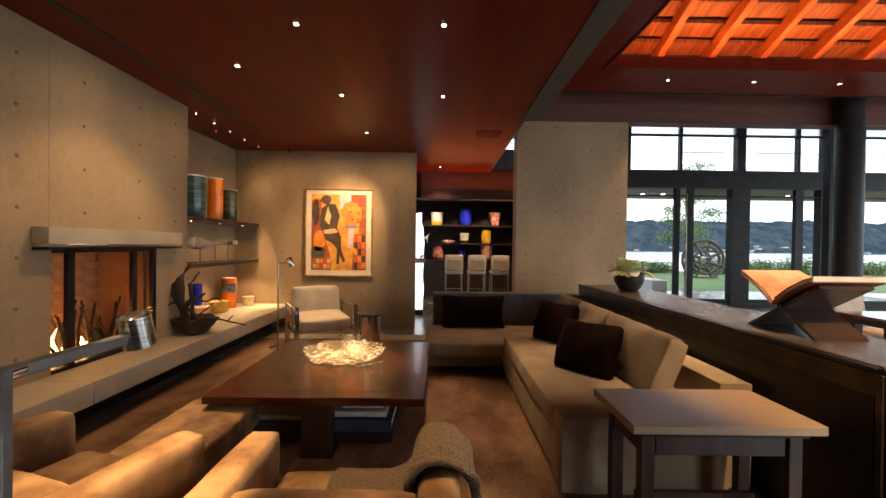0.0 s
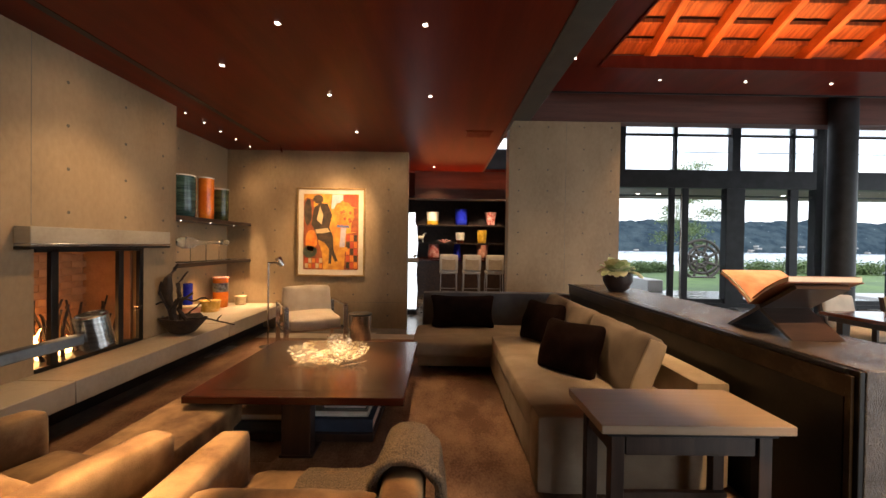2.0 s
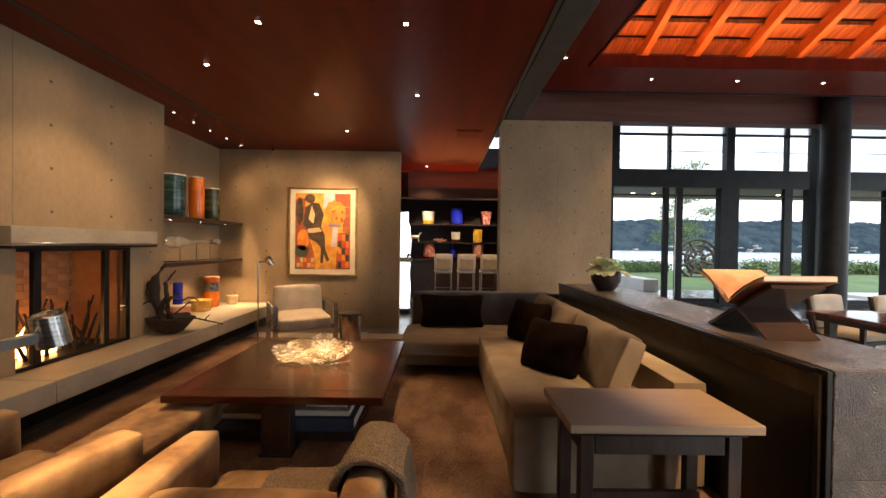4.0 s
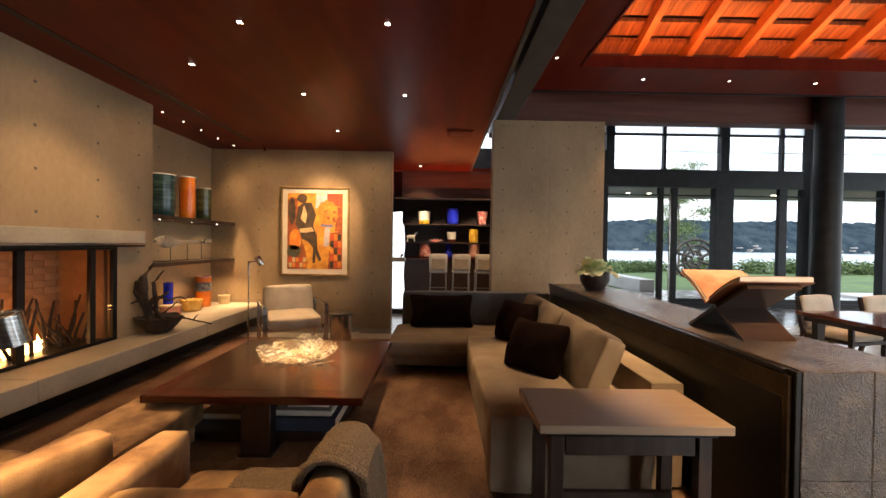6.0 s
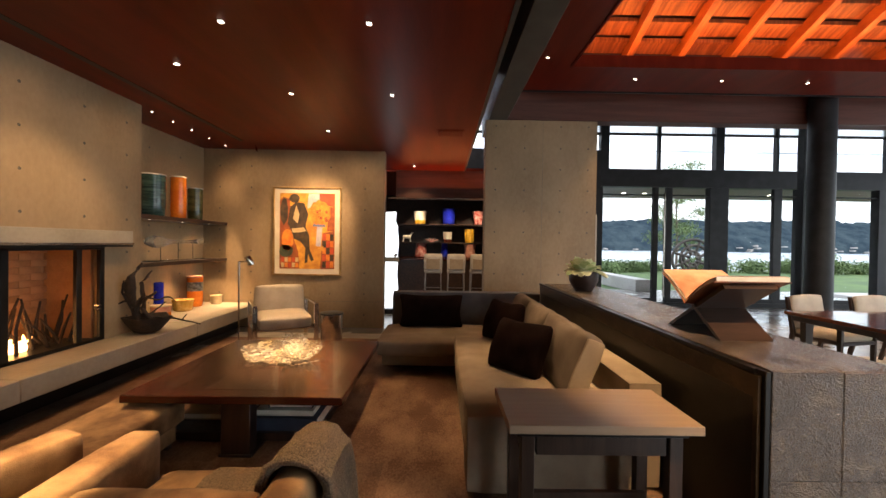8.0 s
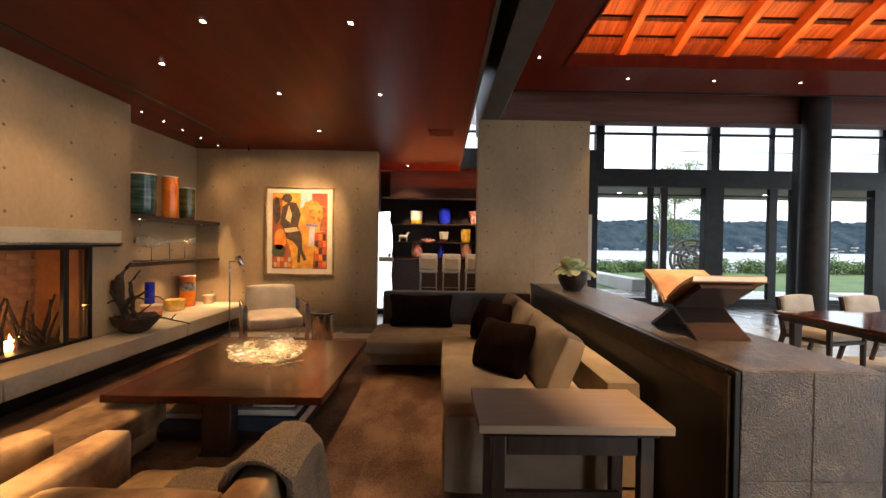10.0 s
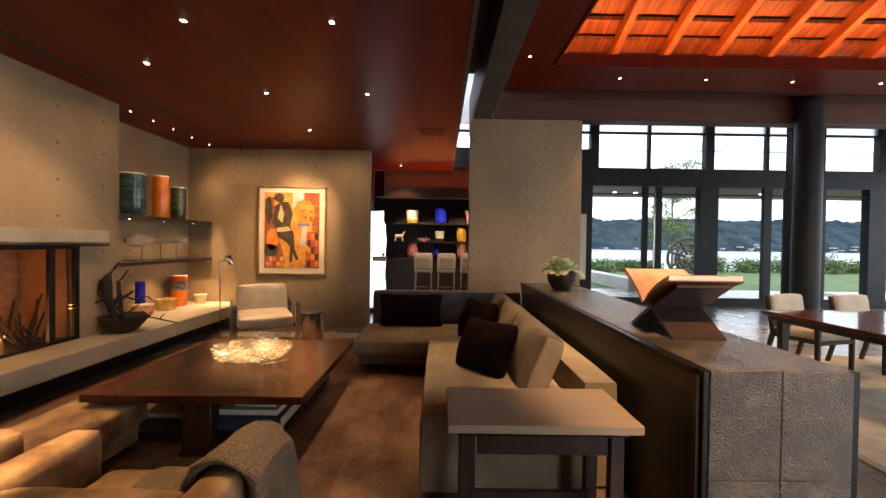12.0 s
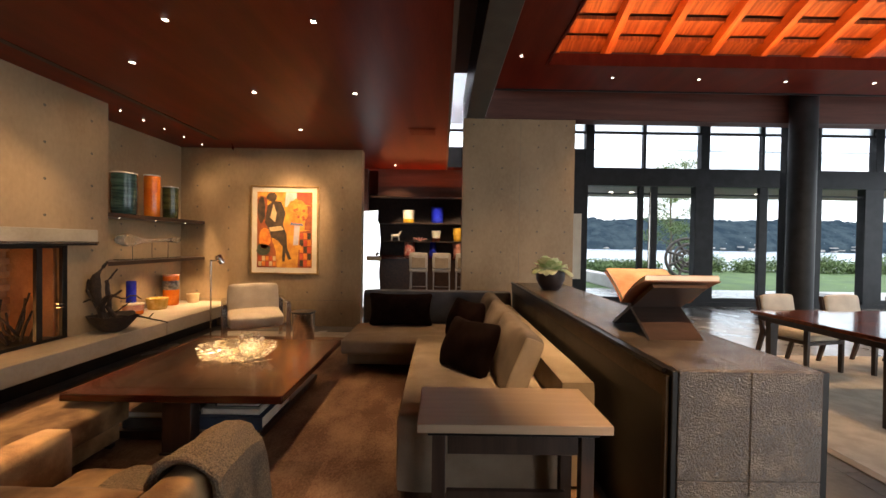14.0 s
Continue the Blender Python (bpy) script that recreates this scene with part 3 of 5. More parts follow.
def book(name, x0, x1, y0, y1, z0, z1, cover, label, rz=0):
    """A book lying flat: two boards, a spine and a block of pages."""
    cx, cy = (x0 + x1) / 2, (y0 + y1) / 2
    b = thing(name, (cx, cy, z0), label, "book", rz)
    w, d, h = (x1 - x0) / 2, (y1 - y0) / 2, z1 - z0
    if rz:
        w, d = d, w
    t = min(0.006, h * 0.15)
    part("page_block", bx(-w + 0.006, w - 0.008, -d + 0.006, d - 0.006, t, h - t, b=0.001), WHITE_CARD, b, local=True)
    part("cover", bx(-w, w, -d, d, 0, t, b=0.001), cover, b, local=True)
    part("cover", bx(-w, w, -d, d, h - t, h, b=0.001), cover, b, local=True)
    part("spine", bx(-w - 0.004, -w + 0.002, -d, d, 0, h, b=0.001), cover, b, local=True)
    return b


NAVY = mat("navy_cloth", (0.02, 0.03, 0.055), (0.04, 0.055, 0.09), 0.7, scale=6, fine=200, bump=0.1)
BOOK_TAN = mat("tan_cloth", (0.30, 0.24, 0.17), (0.38, 0.31, 0.23), 0.7, scale=6, fine=200, bump=0.1)
CHARCOAL = mat("charcoal_cloth", (0.03, 0.03, 0.03), (0.06, 0.06, 0.058), 0.7, scale=6, fine=200)
book("book", -0.84, -0.34, 2.84, 3.36, 0.085, 0.175, NAVY, "thick navy cloth book lying on the table shelf", 90)
book("book", -0.80, -0.38, 2.88, 3.34, 0.1755, 0.215, WHITE_CARD, "white book on a stack under the coffee table")
book("book", -0.72, -0.40, 2.92, 3.26, 0.2155, 0.245, CHARCOAL, "dark thin book on top of a stack")
book("book", -1.34, -0.95, 2.84, 3.3, 0.085, 0.15, CHARCOAL, "charcoal book lying on the table shelf", 90)
book("book", -1.33, -0.95, 2.86, 3.28, 0.1505, 0.195, BOOK_TAN, "tan book lying on the table shelf")

# sofa
sofa = thing("corner_sofa", (1.2, 3.8, 0), "long beige linen corner sofa with a chaise return", "sofa")
part("base", soft(bmesh.new(), (1.13, 2.04, 0.27), (1.265, 3.43, 0.195), r=0.02, puff=0.0, cuts=5, wobble=0.002), SOFA, sofa)
part("base", soft(bmesh.new(), (1.94, 1.0, 0.24), (0.85, 4.96, 0.18), r=0.02, puff=0.0, cuts=5, wobble=0.002), SOFA, sofa)
part("plinth", bx(0.82, 1.8, 2.5, 4.5, 0.0, 0.07), BLACK, sofa)
part("plinth", bx(0.0, 1.8, 4.6, 5.4, 0.0, 0.07), BLACK, sofa)
part("seat_cushion", soft(bmesh.new(), (1.0, 1.86, 0.155), (1.19, 3.34, 0.39), r=0.022, puff=0.012, cuts=12, wobble=0.006, seed=2), SOFA, sofa)
part("seat_cushion", soft(bmesh.new(), (2.0, 1.0, 0.18), (0.84, 4.80, 0.295), r=0.045, puff=0.012, cuts=12, wobble=0.006, seed=3), SOFA, sofa)
part("end_block", soft(bmesh.new(), (0.965, 0.20, 0.45), (1.172, 2.315, 0.255), r=0.03, puff=0.004, cuts=8, wobble=0.003, seed=4), SOFA, sofa)
part("backrest", soft(bmesh.new(), (0.20, 3.1, 0.62), (1.74, 3.85, 0.34), r=0.018, puff=0.0, cuts=8, wobble=0.002), SOFA, sofa)
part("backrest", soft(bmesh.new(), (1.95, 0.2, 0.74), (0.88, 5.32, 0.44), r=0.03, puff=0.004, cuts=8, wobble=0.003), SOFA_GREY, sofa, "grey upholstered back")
for i, (y, h) in enumerate(((3.00, 0.94), (3.84, 0.70), (4.53, 0.66))):
    part("back_cushion", soft(bmesh.new(), (0.15, h, 0.44), (1.465, y, 0.645), (0, 21, 0), r=0.05, puff=0.045, axes=(0,), cuts=14, wobble=0.014, seed=i * 3), SOFA_SHADED, sofa, "back cushion in linen darkened for shade")
# panel in the paler linen, put on for the light on the near end
part("lit_cushion_end", soft(bmesh.new(), (0.125, 0.02, 0.40), (1.465, 2.526, 0.645), (0, 21, 0), r=0.009, puff=0.004, cuts=8, wobble=0.006, seed=5), SOFA, sofa, "paler panel for the lit end of the cushion")


def pillow(at, turn, size, label):
    p = thing("throw_pillow", at, label, "pillow", group="dark throw pillows")
    p.matrix_basis = pose(*at, *turn)
    BASE[p] = p.matrix_basis.copy()
    wide = 1 if size[0] < size[1] else 0
    bm = soft(bmesh.new(), size, (0, 0, 0), (0, 0, 0), axes=(1 - wide,), r=min(size) * 0.3, puff=0.035, cuts=13, wobble=0.014, seed=at[1])
    for v in bm.verts:
        u, h = v.co[wide] / (size[wide] / 2), v.co.z / (size[2] / 2)
        v.co[wide] *= 1 - 0.10 * (1 - h * h)
        v.co.z *= 1 - 0.11 * (1 - u * u)
        v.co[1 - wide] *= 1 - 0.75 * min(1, u * u * h * h)
        v.co.z += size[2] / 2
    cover = part("cover", bm, PILLOW, p, local=True)
    top = [(f, size[2] * (0.5 + 0.5 * (1 - 0.11 * (1 - f * f))) - 0.004) for f in (-0.9, -0.5, 0, 0.5, 0.9)]
    part("piping", tube(bmesh.new(), [(0, f * size[1] / 2, z) if wide else (f * size[0] / 2, 0, z) for f, z in top], 0.005), PILLOW, cover, local=True)


pillow((1.08, 3.02, 0.455), (0, 26, 40), (0.17, 0.50, 0.43), "dark brown velvet throw pillow leaning on the sofa")
pillow((1.11, 4.00, 0.46), (0, 20, 30), (0.16, 0.50, 0.43), "dark brown velvet throw pillow leaning on a cushion")
pillow((0.42, 5.02, 0.388), (-10, 0, 0), (0.82, 0.13, 0.42), "wide dark brown velvet pillow on the chaise")

# side table
st = thing("side_table", (1.25, 1.95, 0), "oak topped side table with a dark wooden frame", "table")
part("tabletop", bx(0.835, 1.68, 1.69, 2.135, 0.632, 0.672, b=0.003), LIGHT_WOOD, st)
for x in (0.90, 1.56):
    for y in (1.745, 2.04):
        part("leg", bx(x, x + 0.06, y, y + 0.05, 0.0, 0.60, b=0.003), FRAME_WOOD, st)
part("apron", bx(0.97, 1.55, 1.755, 1.785, 0.51, 0.60, b=0.002), FRAME_WOOD, st)
part("apron", bx(0.97, 1.55, 2.05, 2.075, 0.51, 0.60, b=0.002), FRAME_WOOD, st)
part("apron", bx(0.91, 0.94, 1.795, 2.04, 0.51, 0.60, b=0.002), FRAME_WOOD, st)
part("apron", bx(1.58, 1.61, 1.795, 2.04, 0.51, 0.60, b=0.002), FRAME_WOOD, st)
part("subtop", bx(0.88, 1.64, 1.735, 2.10, 0.60, 0.632, b=0.002), BLACK, st)
part("stretcher", bx(0.97, 1.55, 1.92, 1.95, 0.20, 0.24, b=0.002), FRAME_WOOD, st)


def club_chair(at, rz, label):
    """A low cube armchair in mohair; it faces +y."""
    c = thing("club_chair", at, label, "armchair", rz, group="mohair club chairs")
    part("seat", soft(bmesh.new(), (0.62, 0.46, 0.15), (0, 0.13, 0.325), r=0.04, puff=0.02, cuts=8, wobble=0.005), VELVET, c, local=True)
    part("base", soft(bmesh.new(), (0.90, 0.60, 0.22), (0, 0.03, 0.165), r=0.02, puff=0, cuts=5, wobble=0.002), VELVET, c, local=True)
    for s in (-1, 1):
        part("arm", soft(bmesh.new(), (0.145, 0.60, 0.33), (s * 0.39, 0.03, 0.42), r=0.028, puff=0.008, cuts=9, wobble=0.004, seed=s), VELVET, c, local=True)
    part("backrest", soft(bmesh.new(), (0.64, 0.22, 0.36), (0, -0.185, 0.40), r=0.035, puff=0.012, cuts=9, wobble=0.005), VELVET, c, local=True)
    for sx in (-0.36, 0.36):
        for sy in (-0.20, 0.27):
            part("foot", lathe(bmesh.new(), [(0.02, 0), (0.024, 0.055)], (sx, sy, 0), 10), WALNUT_LEG, c, local=True)
    return c


club_chair((-0.385, 1.45, 0.012), 0, "tan mohair club chair with a throw over its arm")
club_chair((-1.552, 1.55, 0.012), -15, "tan mohair club chair beside the reading lamp")
ott = thing("ottoman", (-1.46, 2.35, 0.012), "tan mohair ottoman in front of a club chair", "ottoman")
part("cushion", soft(bmesh.new(), (0.47, 0.78, 0.165), (-1.48, 2.40, 0.258), r=0.025, puff=0.006, cuts=9, wobble=0.004), VELVET, ott)
part("base", bx(-1.685, -1.285, 2.05, 2.75, 0.05, 0.18, b=0.01), VELVET, ott)
for x in (-1.645, -1.325):
    for y in (2.09, 2.71):
        part("foot", bx(x - 0.02, x + 0.02, y - 0.02, y + 0.02, 0.012, 0.05), WALNUT_LEG, ott)

# the low wall
ledge = thing("low_wall", (2.22, 3.5, 0), "low room divider clad in dark leathered stone", "divider", kind="structure")
part("core", bx(1.925, 2.54, 1.67, 5.43, 0, 0.905), BLACK, ledge)
part("side_panel", bx(1.903, 1.925, 1.72, 5.43, 0.0, 0.80), BLACK, ledge)
part("trim", bx(1.902, 1.926, 1.652, 1.70, 0, 0.925, b=0.003), BLACK, ledge)
part("trim", bx(1.886, 1.902, 1.672, 1.70, 0, 0.90, b=0.002), BRONZE, ledge, "thin bronze edge")
part("trim", bx(2.535, 2.565, 1.655, 1.70, 0, 0.928, b=0.003), BLACK, ledge)
part("edge_strip", bx(1.895, 1.925, 1.70, 5.43, 0.80, 0.90, b=0.002), BRONZE, ledge, "bronze strip under the stone top")
part("edge_strip", bx(1.885, 1.925, 1.70, 5.43, 0.905, 0.926, b=0.002), BLACK, ledge)


# ---- outside ----
GRASS = mat("lawn", (0.035, 0.075, 0.018), (0.075, 0.13, 0.03), 0.9, scale=0.8, fine=30, bump=0.4)
PAVING = mat("patio_paving", (0.28, 0.27, 0.26), (0.38, 0.37, 0.36), 0.6, scale=1.0, fine=20, bump=0.1)
WATER = mat("lake_water", (0.40, 0.46, 0.52), (0.48, 0.54, 0.60), 0.2, scale=0.05, stretch=(1, 3, 1), fine=0.4, bump=0.04)
# woods colour has the blue distance haze mixed in
WOODS = mat("hazed_woods", (0.018, 0.029, 0.041), (0.037, 0.054, 0.066), 1.0, scale=0.08, fine=0.4, bump=0.0, spec=0.0)
LEAF = mat("leaf", (0.05, 0.09, 0.02), (0.12, 0.18, 0.05), 0.6, scale=3, fine=20)
LEAF_DARK = mat("shrub_leaf", (0.05, 0.09, 0.03), (0.10, 0.15, 0.055), 0.9, scale=3, fine=20)
BARK = mat("bark", (0.08, 0.065, 0.05), (0.16, 0.13, 0.1), 0.9, scale=10, fine=60, bump=0.4)
ground = solid("ground", bx(-60, 120, 9.95, 26, -0.6, -0.06), GRASS, "mown green lawn sloping to the lake", "lawn", smooth=False)
patio = solid("pavement", bx(-20, 40, 9.95, 13.6, -0.06, -0.03), PAVING, "pale stone patio outside the doors", "patio", smooth=False)
lake = solid("water", bx(-1500, 2500, 26, 420, -3.2, -2.4), WATER, "calm grey lake", "lake", smooth=False)
bm = bmesh.new()
rng = random.Random(8)
cols, rows = 420, 14
grid = []
for i in range(cols + 1):
    line = []
    x = -200 + i * 1200 / cols
    top = 36 + 4 * noise.noise((x * 0.008, 3.0, 0)) + 2.5 * noise.noise((x * 0.06, 9.0, 0)) + rng.uniform(-0.8, 0.8)
    for j in range(rows + 1):
        f = j / rows
        line.append(bm.verts.new((x, 400 + f * 60 + rng.uniform(-0.5, 0.5), -2.5 + top * f ** 0.7 + (rng.uniform(-0.5, 0.5) if j else 0))))
    grid.append(line)
for i in range(cols):
    for j in range(rows):
        bm.faces.new((grid[i][j], grid[i + 1][j], grid[i + 1][j + 1], grid[i][j + 1]))
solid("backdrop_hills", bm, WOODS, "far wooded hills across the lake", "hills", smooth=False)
solid("porch_roof", bx(3.0, 14, 9.9, 12.4, 2.96, 3.16), MAHOGANY_DARK, "dark wooden porch roof outside the doors", "roof", smooth=False)
solid("eaves", bx(0.5, 14, 9.96, 10.4, 4.82, 4.92), WHITE_CARD, "pale boarded eaves above the windows", "eaves", smooth=False)


# ---- painting ----
def flat(points, y, depth, m=None):
    return prism(bmesh.new(), points, "y", y - depth, y)


def paint(name, a, b):
    return mat(name, a, b, 0.6, scale=9, fine=70, bump=0.25, detail=8)


PX, PZ, PW, PH = -2.305, 0.875, 1.155, 1.495
pic = thing("framed_painting", (PX + PW / 2, 6.74, PZ), "framed orange and brown abstract figure painting with a cream mat", "painting")
GILT = mat("gilt_frame", (0.35, 0.22, 0.09), (0.50, 0.34, 0.15), 0.35, metal=0.6, scale=6)
MATBOARD = mat("mat_board", (0.66, 0.60, 0.48), (0.74, 0.68, 0.56), 0.9, scale=5, fine=200)
for x0, x1, z0, z1 in ((0, PW, 0, 0.03), (0, PW, PH - 0.03, PH), (0, 0.03, 0.03, PH - 0.03), (PW - 0.03, PW, 0.03, PH - 0.03)):
    part("frame", bx(PX + x0, PX + x1, 6.695, 6.748, PZ + z0, PZ + z1, b=0.004), GILT, pic)
part("mat", bx(PX + 0.03, PX + PW - 0.03, 6.72, 6.745, PZ + 0.03, PZ + PH - 0.03), MATBOARD, pic)
# canvas in units of its own width and height
CX, CZ, CW, CHT = PX + 0.115, PZ + 0.115, PW - 0.23, PH - 0.22
OCHRE = paint("ochre_paint", (0.50, 0.20, 0.03), (0.75, 0.38, 0.05))
RUST = paint("rust_paint", (0.22, 0.05, 0.02), (0.40, 0.11, 0.03))
UMBER = paint("umber_paint", (0.035, 0.025, 0.018), (0.09, 0.055, 0.03))
OLIVE = paint("olive_paint", (0.05, 0.06, 0.035), (0.10, 0.10, 0.06))
FLAMEO = paint("orange_paint", (0.62, 0.16, 0.02), (0.80, 0.30, 0.04))
LILAC = paint("lilac_paint", (0.40, 0.36, 0.45), (0.58, 0.52, 0.55))
SAND = paint("sand_paint", (0.50, 0.36, 0.18), (0.66, 0.50, 0.28))
REDP = paint("red_paint", (0.45, 0.05, 0.02), (0.60, 0.10, 0.03))
part("canvas", bx(CX, CX + CW, 6.712, 6.72, CZ, CZ + CHT), OCHRE, pic)


def patch(points, m, layer):
    y = 6.712 - 0.0016 * layer
    part("painted_shape", flat([(CX + u * CW, CZ + v * CHT) for u, v in points], y, 0.0015), m, pic, smooth=False)


def blob(u, v, ru, rv, n=18, k=0.08, seed=1):
    g = random.Random(seed)
    return [(u + ru * (1 + g.uniform(-k, k)) * math.cos(2 * math.pi * i / n), v + rv * (1 + g.uniform(-k, k)) * math.sin(2 * math.pi * i / n)) for i in range(n)]


patch([(0.0, 0.0), (0.36, 0.0), (0.34, 0.22), (0.20, 0.52), (0.18, 0.92), (0.06, 0.95), (0.0, 0.9)], RUST, 0)
patch([(0.5, 0.80), (0.72, 0.84), (0.72, 0.995), (0.52, 0.995)], LILAC, 0)
patch([(0.72, 0.86), (0.995, 0.82), (0.995, 0.995), (0.72, 0.995)], REDP, 0)
patch(blob(0.08, 0.76, 0.07, 0.18, seed=4), UMBER, 1)
patch([(0.74, 0.0), (0.995, 0.0), (0.995, 0.5), (0.78, 0.48)], RUST, 0)
patch([(0.86, 0.5), (0.995, 0.5), (0.995, 0.82), (0.90, 0.82)], RUST, 0)
patch(blob(0.73, 0.74, 0.19, 0.17, 22, 0.1, 7), FLAMEO, 2)
for i in range(16):
    g = random.Random(50 + i)
    patch(blob(0.73 + g.uniform(-0.13, 0.13), 0.74 + g.uniform(-0.11, 0.11), 0.03, 0.02, 8, 0.3, 90 + i), OCHRE if i % 2 else RUST, 3)
patch([(0.60, 0.565), (0.84, 0.555), (0.82, 0.59), (0.62, 0.60)], mat("blue_paint", (0.08, 0.09, 0.25), (0.16, 0.17, 0.36), 0.6), 2)
patch([(0.66, 0.30), (0.75, 0.30), (0.78, 0.55), (0.68, 0.56)], LILAC, 2)
patch([(0.60, 0.22), (0.82, 0.25), (0.80, 0.30), (0.62, 0.30)], OCHRE, 3)
for i in range(3):
    for j in range(5):
        u, v = 0.78 + i * 0.07, 0.02 + j * 0.09
        patch([(u, v), (u + 0.062, v), (u + 0.062, v + 0.08), (u, v + 0.08)], (UMBER, REDP, FLAMEO)[(i + j) % 3], 2)
for i in range(5):
    for j in range(2):
        u, v = 0.03 + i * 0.065, 0.02 + j * 0.07
        patch([(u, v), (u + 0.055, v), (u + 0.055, v + 0.06), (u, v + 0.06)], (SAND, REDP, FLAMEO)[(i * 2 + j) % 3], 2)
patch(blob(0.14, 0.38, 0.11, 0.14, seed=12), FLAMEO, 2)
patch(blob(0.12, 0.24, 0.13, 0.08, seed=13), OLIVE, 2)
patch([(0.14, 0.60), (0.19, 0.82), (0.30, 0.88), (0.44, 0.87), (0.52, 0.72), (0.47, 0.56), (0.54, 0.44), (0.55, 0.26), (0.63, 0.12), (0.58, 0.10),
       (0.52, 0.20), (0.51, 0.08), (0.46, 0.08), (0.47, 0.28), (0.38, 0.36), (0.26, 0.40), (0.22, 0.50)], UMBER, 4)
patch(blob(0.27, 0.93, 0.095, 0.06, seed=21), UMBER, 5)
patch([(0.24, 0.66), (0.30, 0.84), (0.36, 0.72), (0.33, 0.60)], SAND, 6)
patch([(0.22, 0.53), (0.44, 0.55), (0.49, 0.50), (0.34, 0.48), (0.24, 0.48)], SAND, 6)

# ---- on the shelves ----
TEAL = mat("teal_glaze", (0.012, 0.035, 0.035), (0.05, 0.11, 0.10), 0.18, scale=4, stretch=(1, 1, 9), fine=30, bump=0.05)
ORANGE = mat("orange_glaze", (0.60, 0.13, 0.01), (0.80, 0.24, 0.02), 0.22, scale=4, fine=40, bump=0.05)
GREEN = mat("green_glaze", (0.018, 0.025, 0.012), (0.09, 0.10, 0.035), 0.2, scale=3, stretch=(1, 1, 4), fine=30, bump=0.05)
BLUEGL = mat("cobalt_glass", (0.01, 0.015, 0.35), (0.03, 0.05, 0.60), 0.08, scale=4, fine=20, bump=0.02, coat=0.5)
YELLOW = mat("yellow_glass", (0.62, 0.36, 0.06), (0.78, 0.52, 0.14), 0.25, scale=12, fine=60, bump=0.4)
PINK = mat("pink_glass", (0.60, 0.25, 0.17), (0.75, 0.40, 0.28), 0.25, scale=10, fine=60, bump=0.2)
IVORY = mat("ivory_glass", (0.60, 0.48, 0.28), (0.74, 0.62, 0.40), 0.35, scale=8, fine=60, bump=0.1)
SILVER_BAND = mat("patterned_band", (0.05, 0.035, 0.03), (0.25, 0.24, 0.22), 0.4, scale=26, fine=60, bump=0.2)


def vessel(name, at, r, h, m, label, category="vase", flare=0.0, rim=None, wall=0.012, band=None, lip=None, seg=28, ripple=0.0, waves=0):
    """A hollow pot with a foot, a body and a rim."""
    v = thing(name, at, label, category)
    part("body", lathe(bmesh.new(), [(r * 0.86, 0), (r * 0.95, h * 0.04), (r, h * 0.25), (r * (1 + flare * 0.5), h * 0.7), (r * (1 + flare), h),
                                     (r * (1 + flare) - wall, h), (r - wall, h * 0.3), (r * 0.8, h * 0.06)], (0, 0, 0), seg, ripple=ripple, waves=waves), m, v, local=True)
    if rim:
        k = r * (1 + flare)
        part("rim", lathe(bmesh.new(), [(k - wall, h - 0.012), (k + 0.003, h - 0.012), (k + 0.003, h + 0.004), (k - wall, h + 0.004)], (0, 0, 0), seg), rim, v, local=True)
    if band:
        part("band", lathe(bmesh.new(), [(r * 1.004, h * band[0]), (r * 1.012, h * band[0] + 0.004), (r * 1.012, h * band[1] - 0.004), (r * 1.004, h * band[1])], (0, 0, 0), seg), band[2], v, local=True)
    return v


vessel("vase", (-3.28, 5.27, 1.755), 0.145, 0.55, TEAL, "dark teal glazed cylinder vase with streaks", rim=WHITE_CARD)
vessel("vase", (-3.28, 5.78, 1.755), 0.10, 0.60, ORANGE, "tall bright orange cylinder vase", rim=WHITE_CARD)
vessel("vase", (-3.28, 6.17, 1.755), 0.105, 0.49, GREEN, "dark green to olive cylinder vase", rim=WHITE_CARD)
# glass form on thin stands
CLEAR = glass("clear_glass", (0.80, 0.84, 0.82), 0.05, 1.45, 0.06)
gf = thing("glass_fish", (-3.28, 5.7, 1.155), "pale clear glass paddle form on thin rods", "sculpture")
bm = bmesh.new()
rings = [(0.0, 0.01), (0.05, 0.05), (0.16, 0.085), (0.30, 0.08), (0.42, 0.045), (0.55, 0.026), (0.75, 0.022), (0.95, 0.024), (1.08, 0.035), (1.2, 0.05), (1.26, 0.03)]
tube(bm, [(-3.28, 5.12 + d, 1.425 - 0.01 * math.sin(d * 3)) for d, r in rings], [r for d, r in rings], 14)
part("body", bm, CLEAR, gf)
for y in (5.42, 5.78, 6.12):
    part("rod", tube(bmesh.new(), [(-3.28, y, 1.157), (-3.28, y, 1.41)], 0.005, 6), BLACK, gf)
part("base", bx(-3.36, -3.2, 5.2, 6.3, 1.156, 1.168, b=0.002), CLEAR, gf, "glass base plate")

# on the bench
BZ = 0.405
TWIGB = mat("driftwood", (0.014, 0.009, 0.007), (0.045, 0.028, 0.019), 0.8, scale=14, fine=90, bump=0.6)
TO_SPOT = Matrix.Translation((-2.74, 4.45, BZ)) @ Matrix.Scale(0.74, 4) @ Matrix.Translation((3.1, -5.02, -BZ))
bowl = thing("driftwood_bowl", (-2.74, 4.45, BZ), "dark carved bowl holding twisted branches", "sculpture")
bm = lathe(bmesh.new(), [(0.10, 0.0), (0.17, 0.03), (0.25, 0.14), (0.31, 0.25), (0.295, 0.25), (0.22, 0.14), (0.08, 0.05)], (-3.1, 5.02, BZ), 26)
for v in bm.verts:
    v.co += noise.noise_vector(v.co * 5) * 0.05 * min(1, (v.co.z - BZ) * 6)
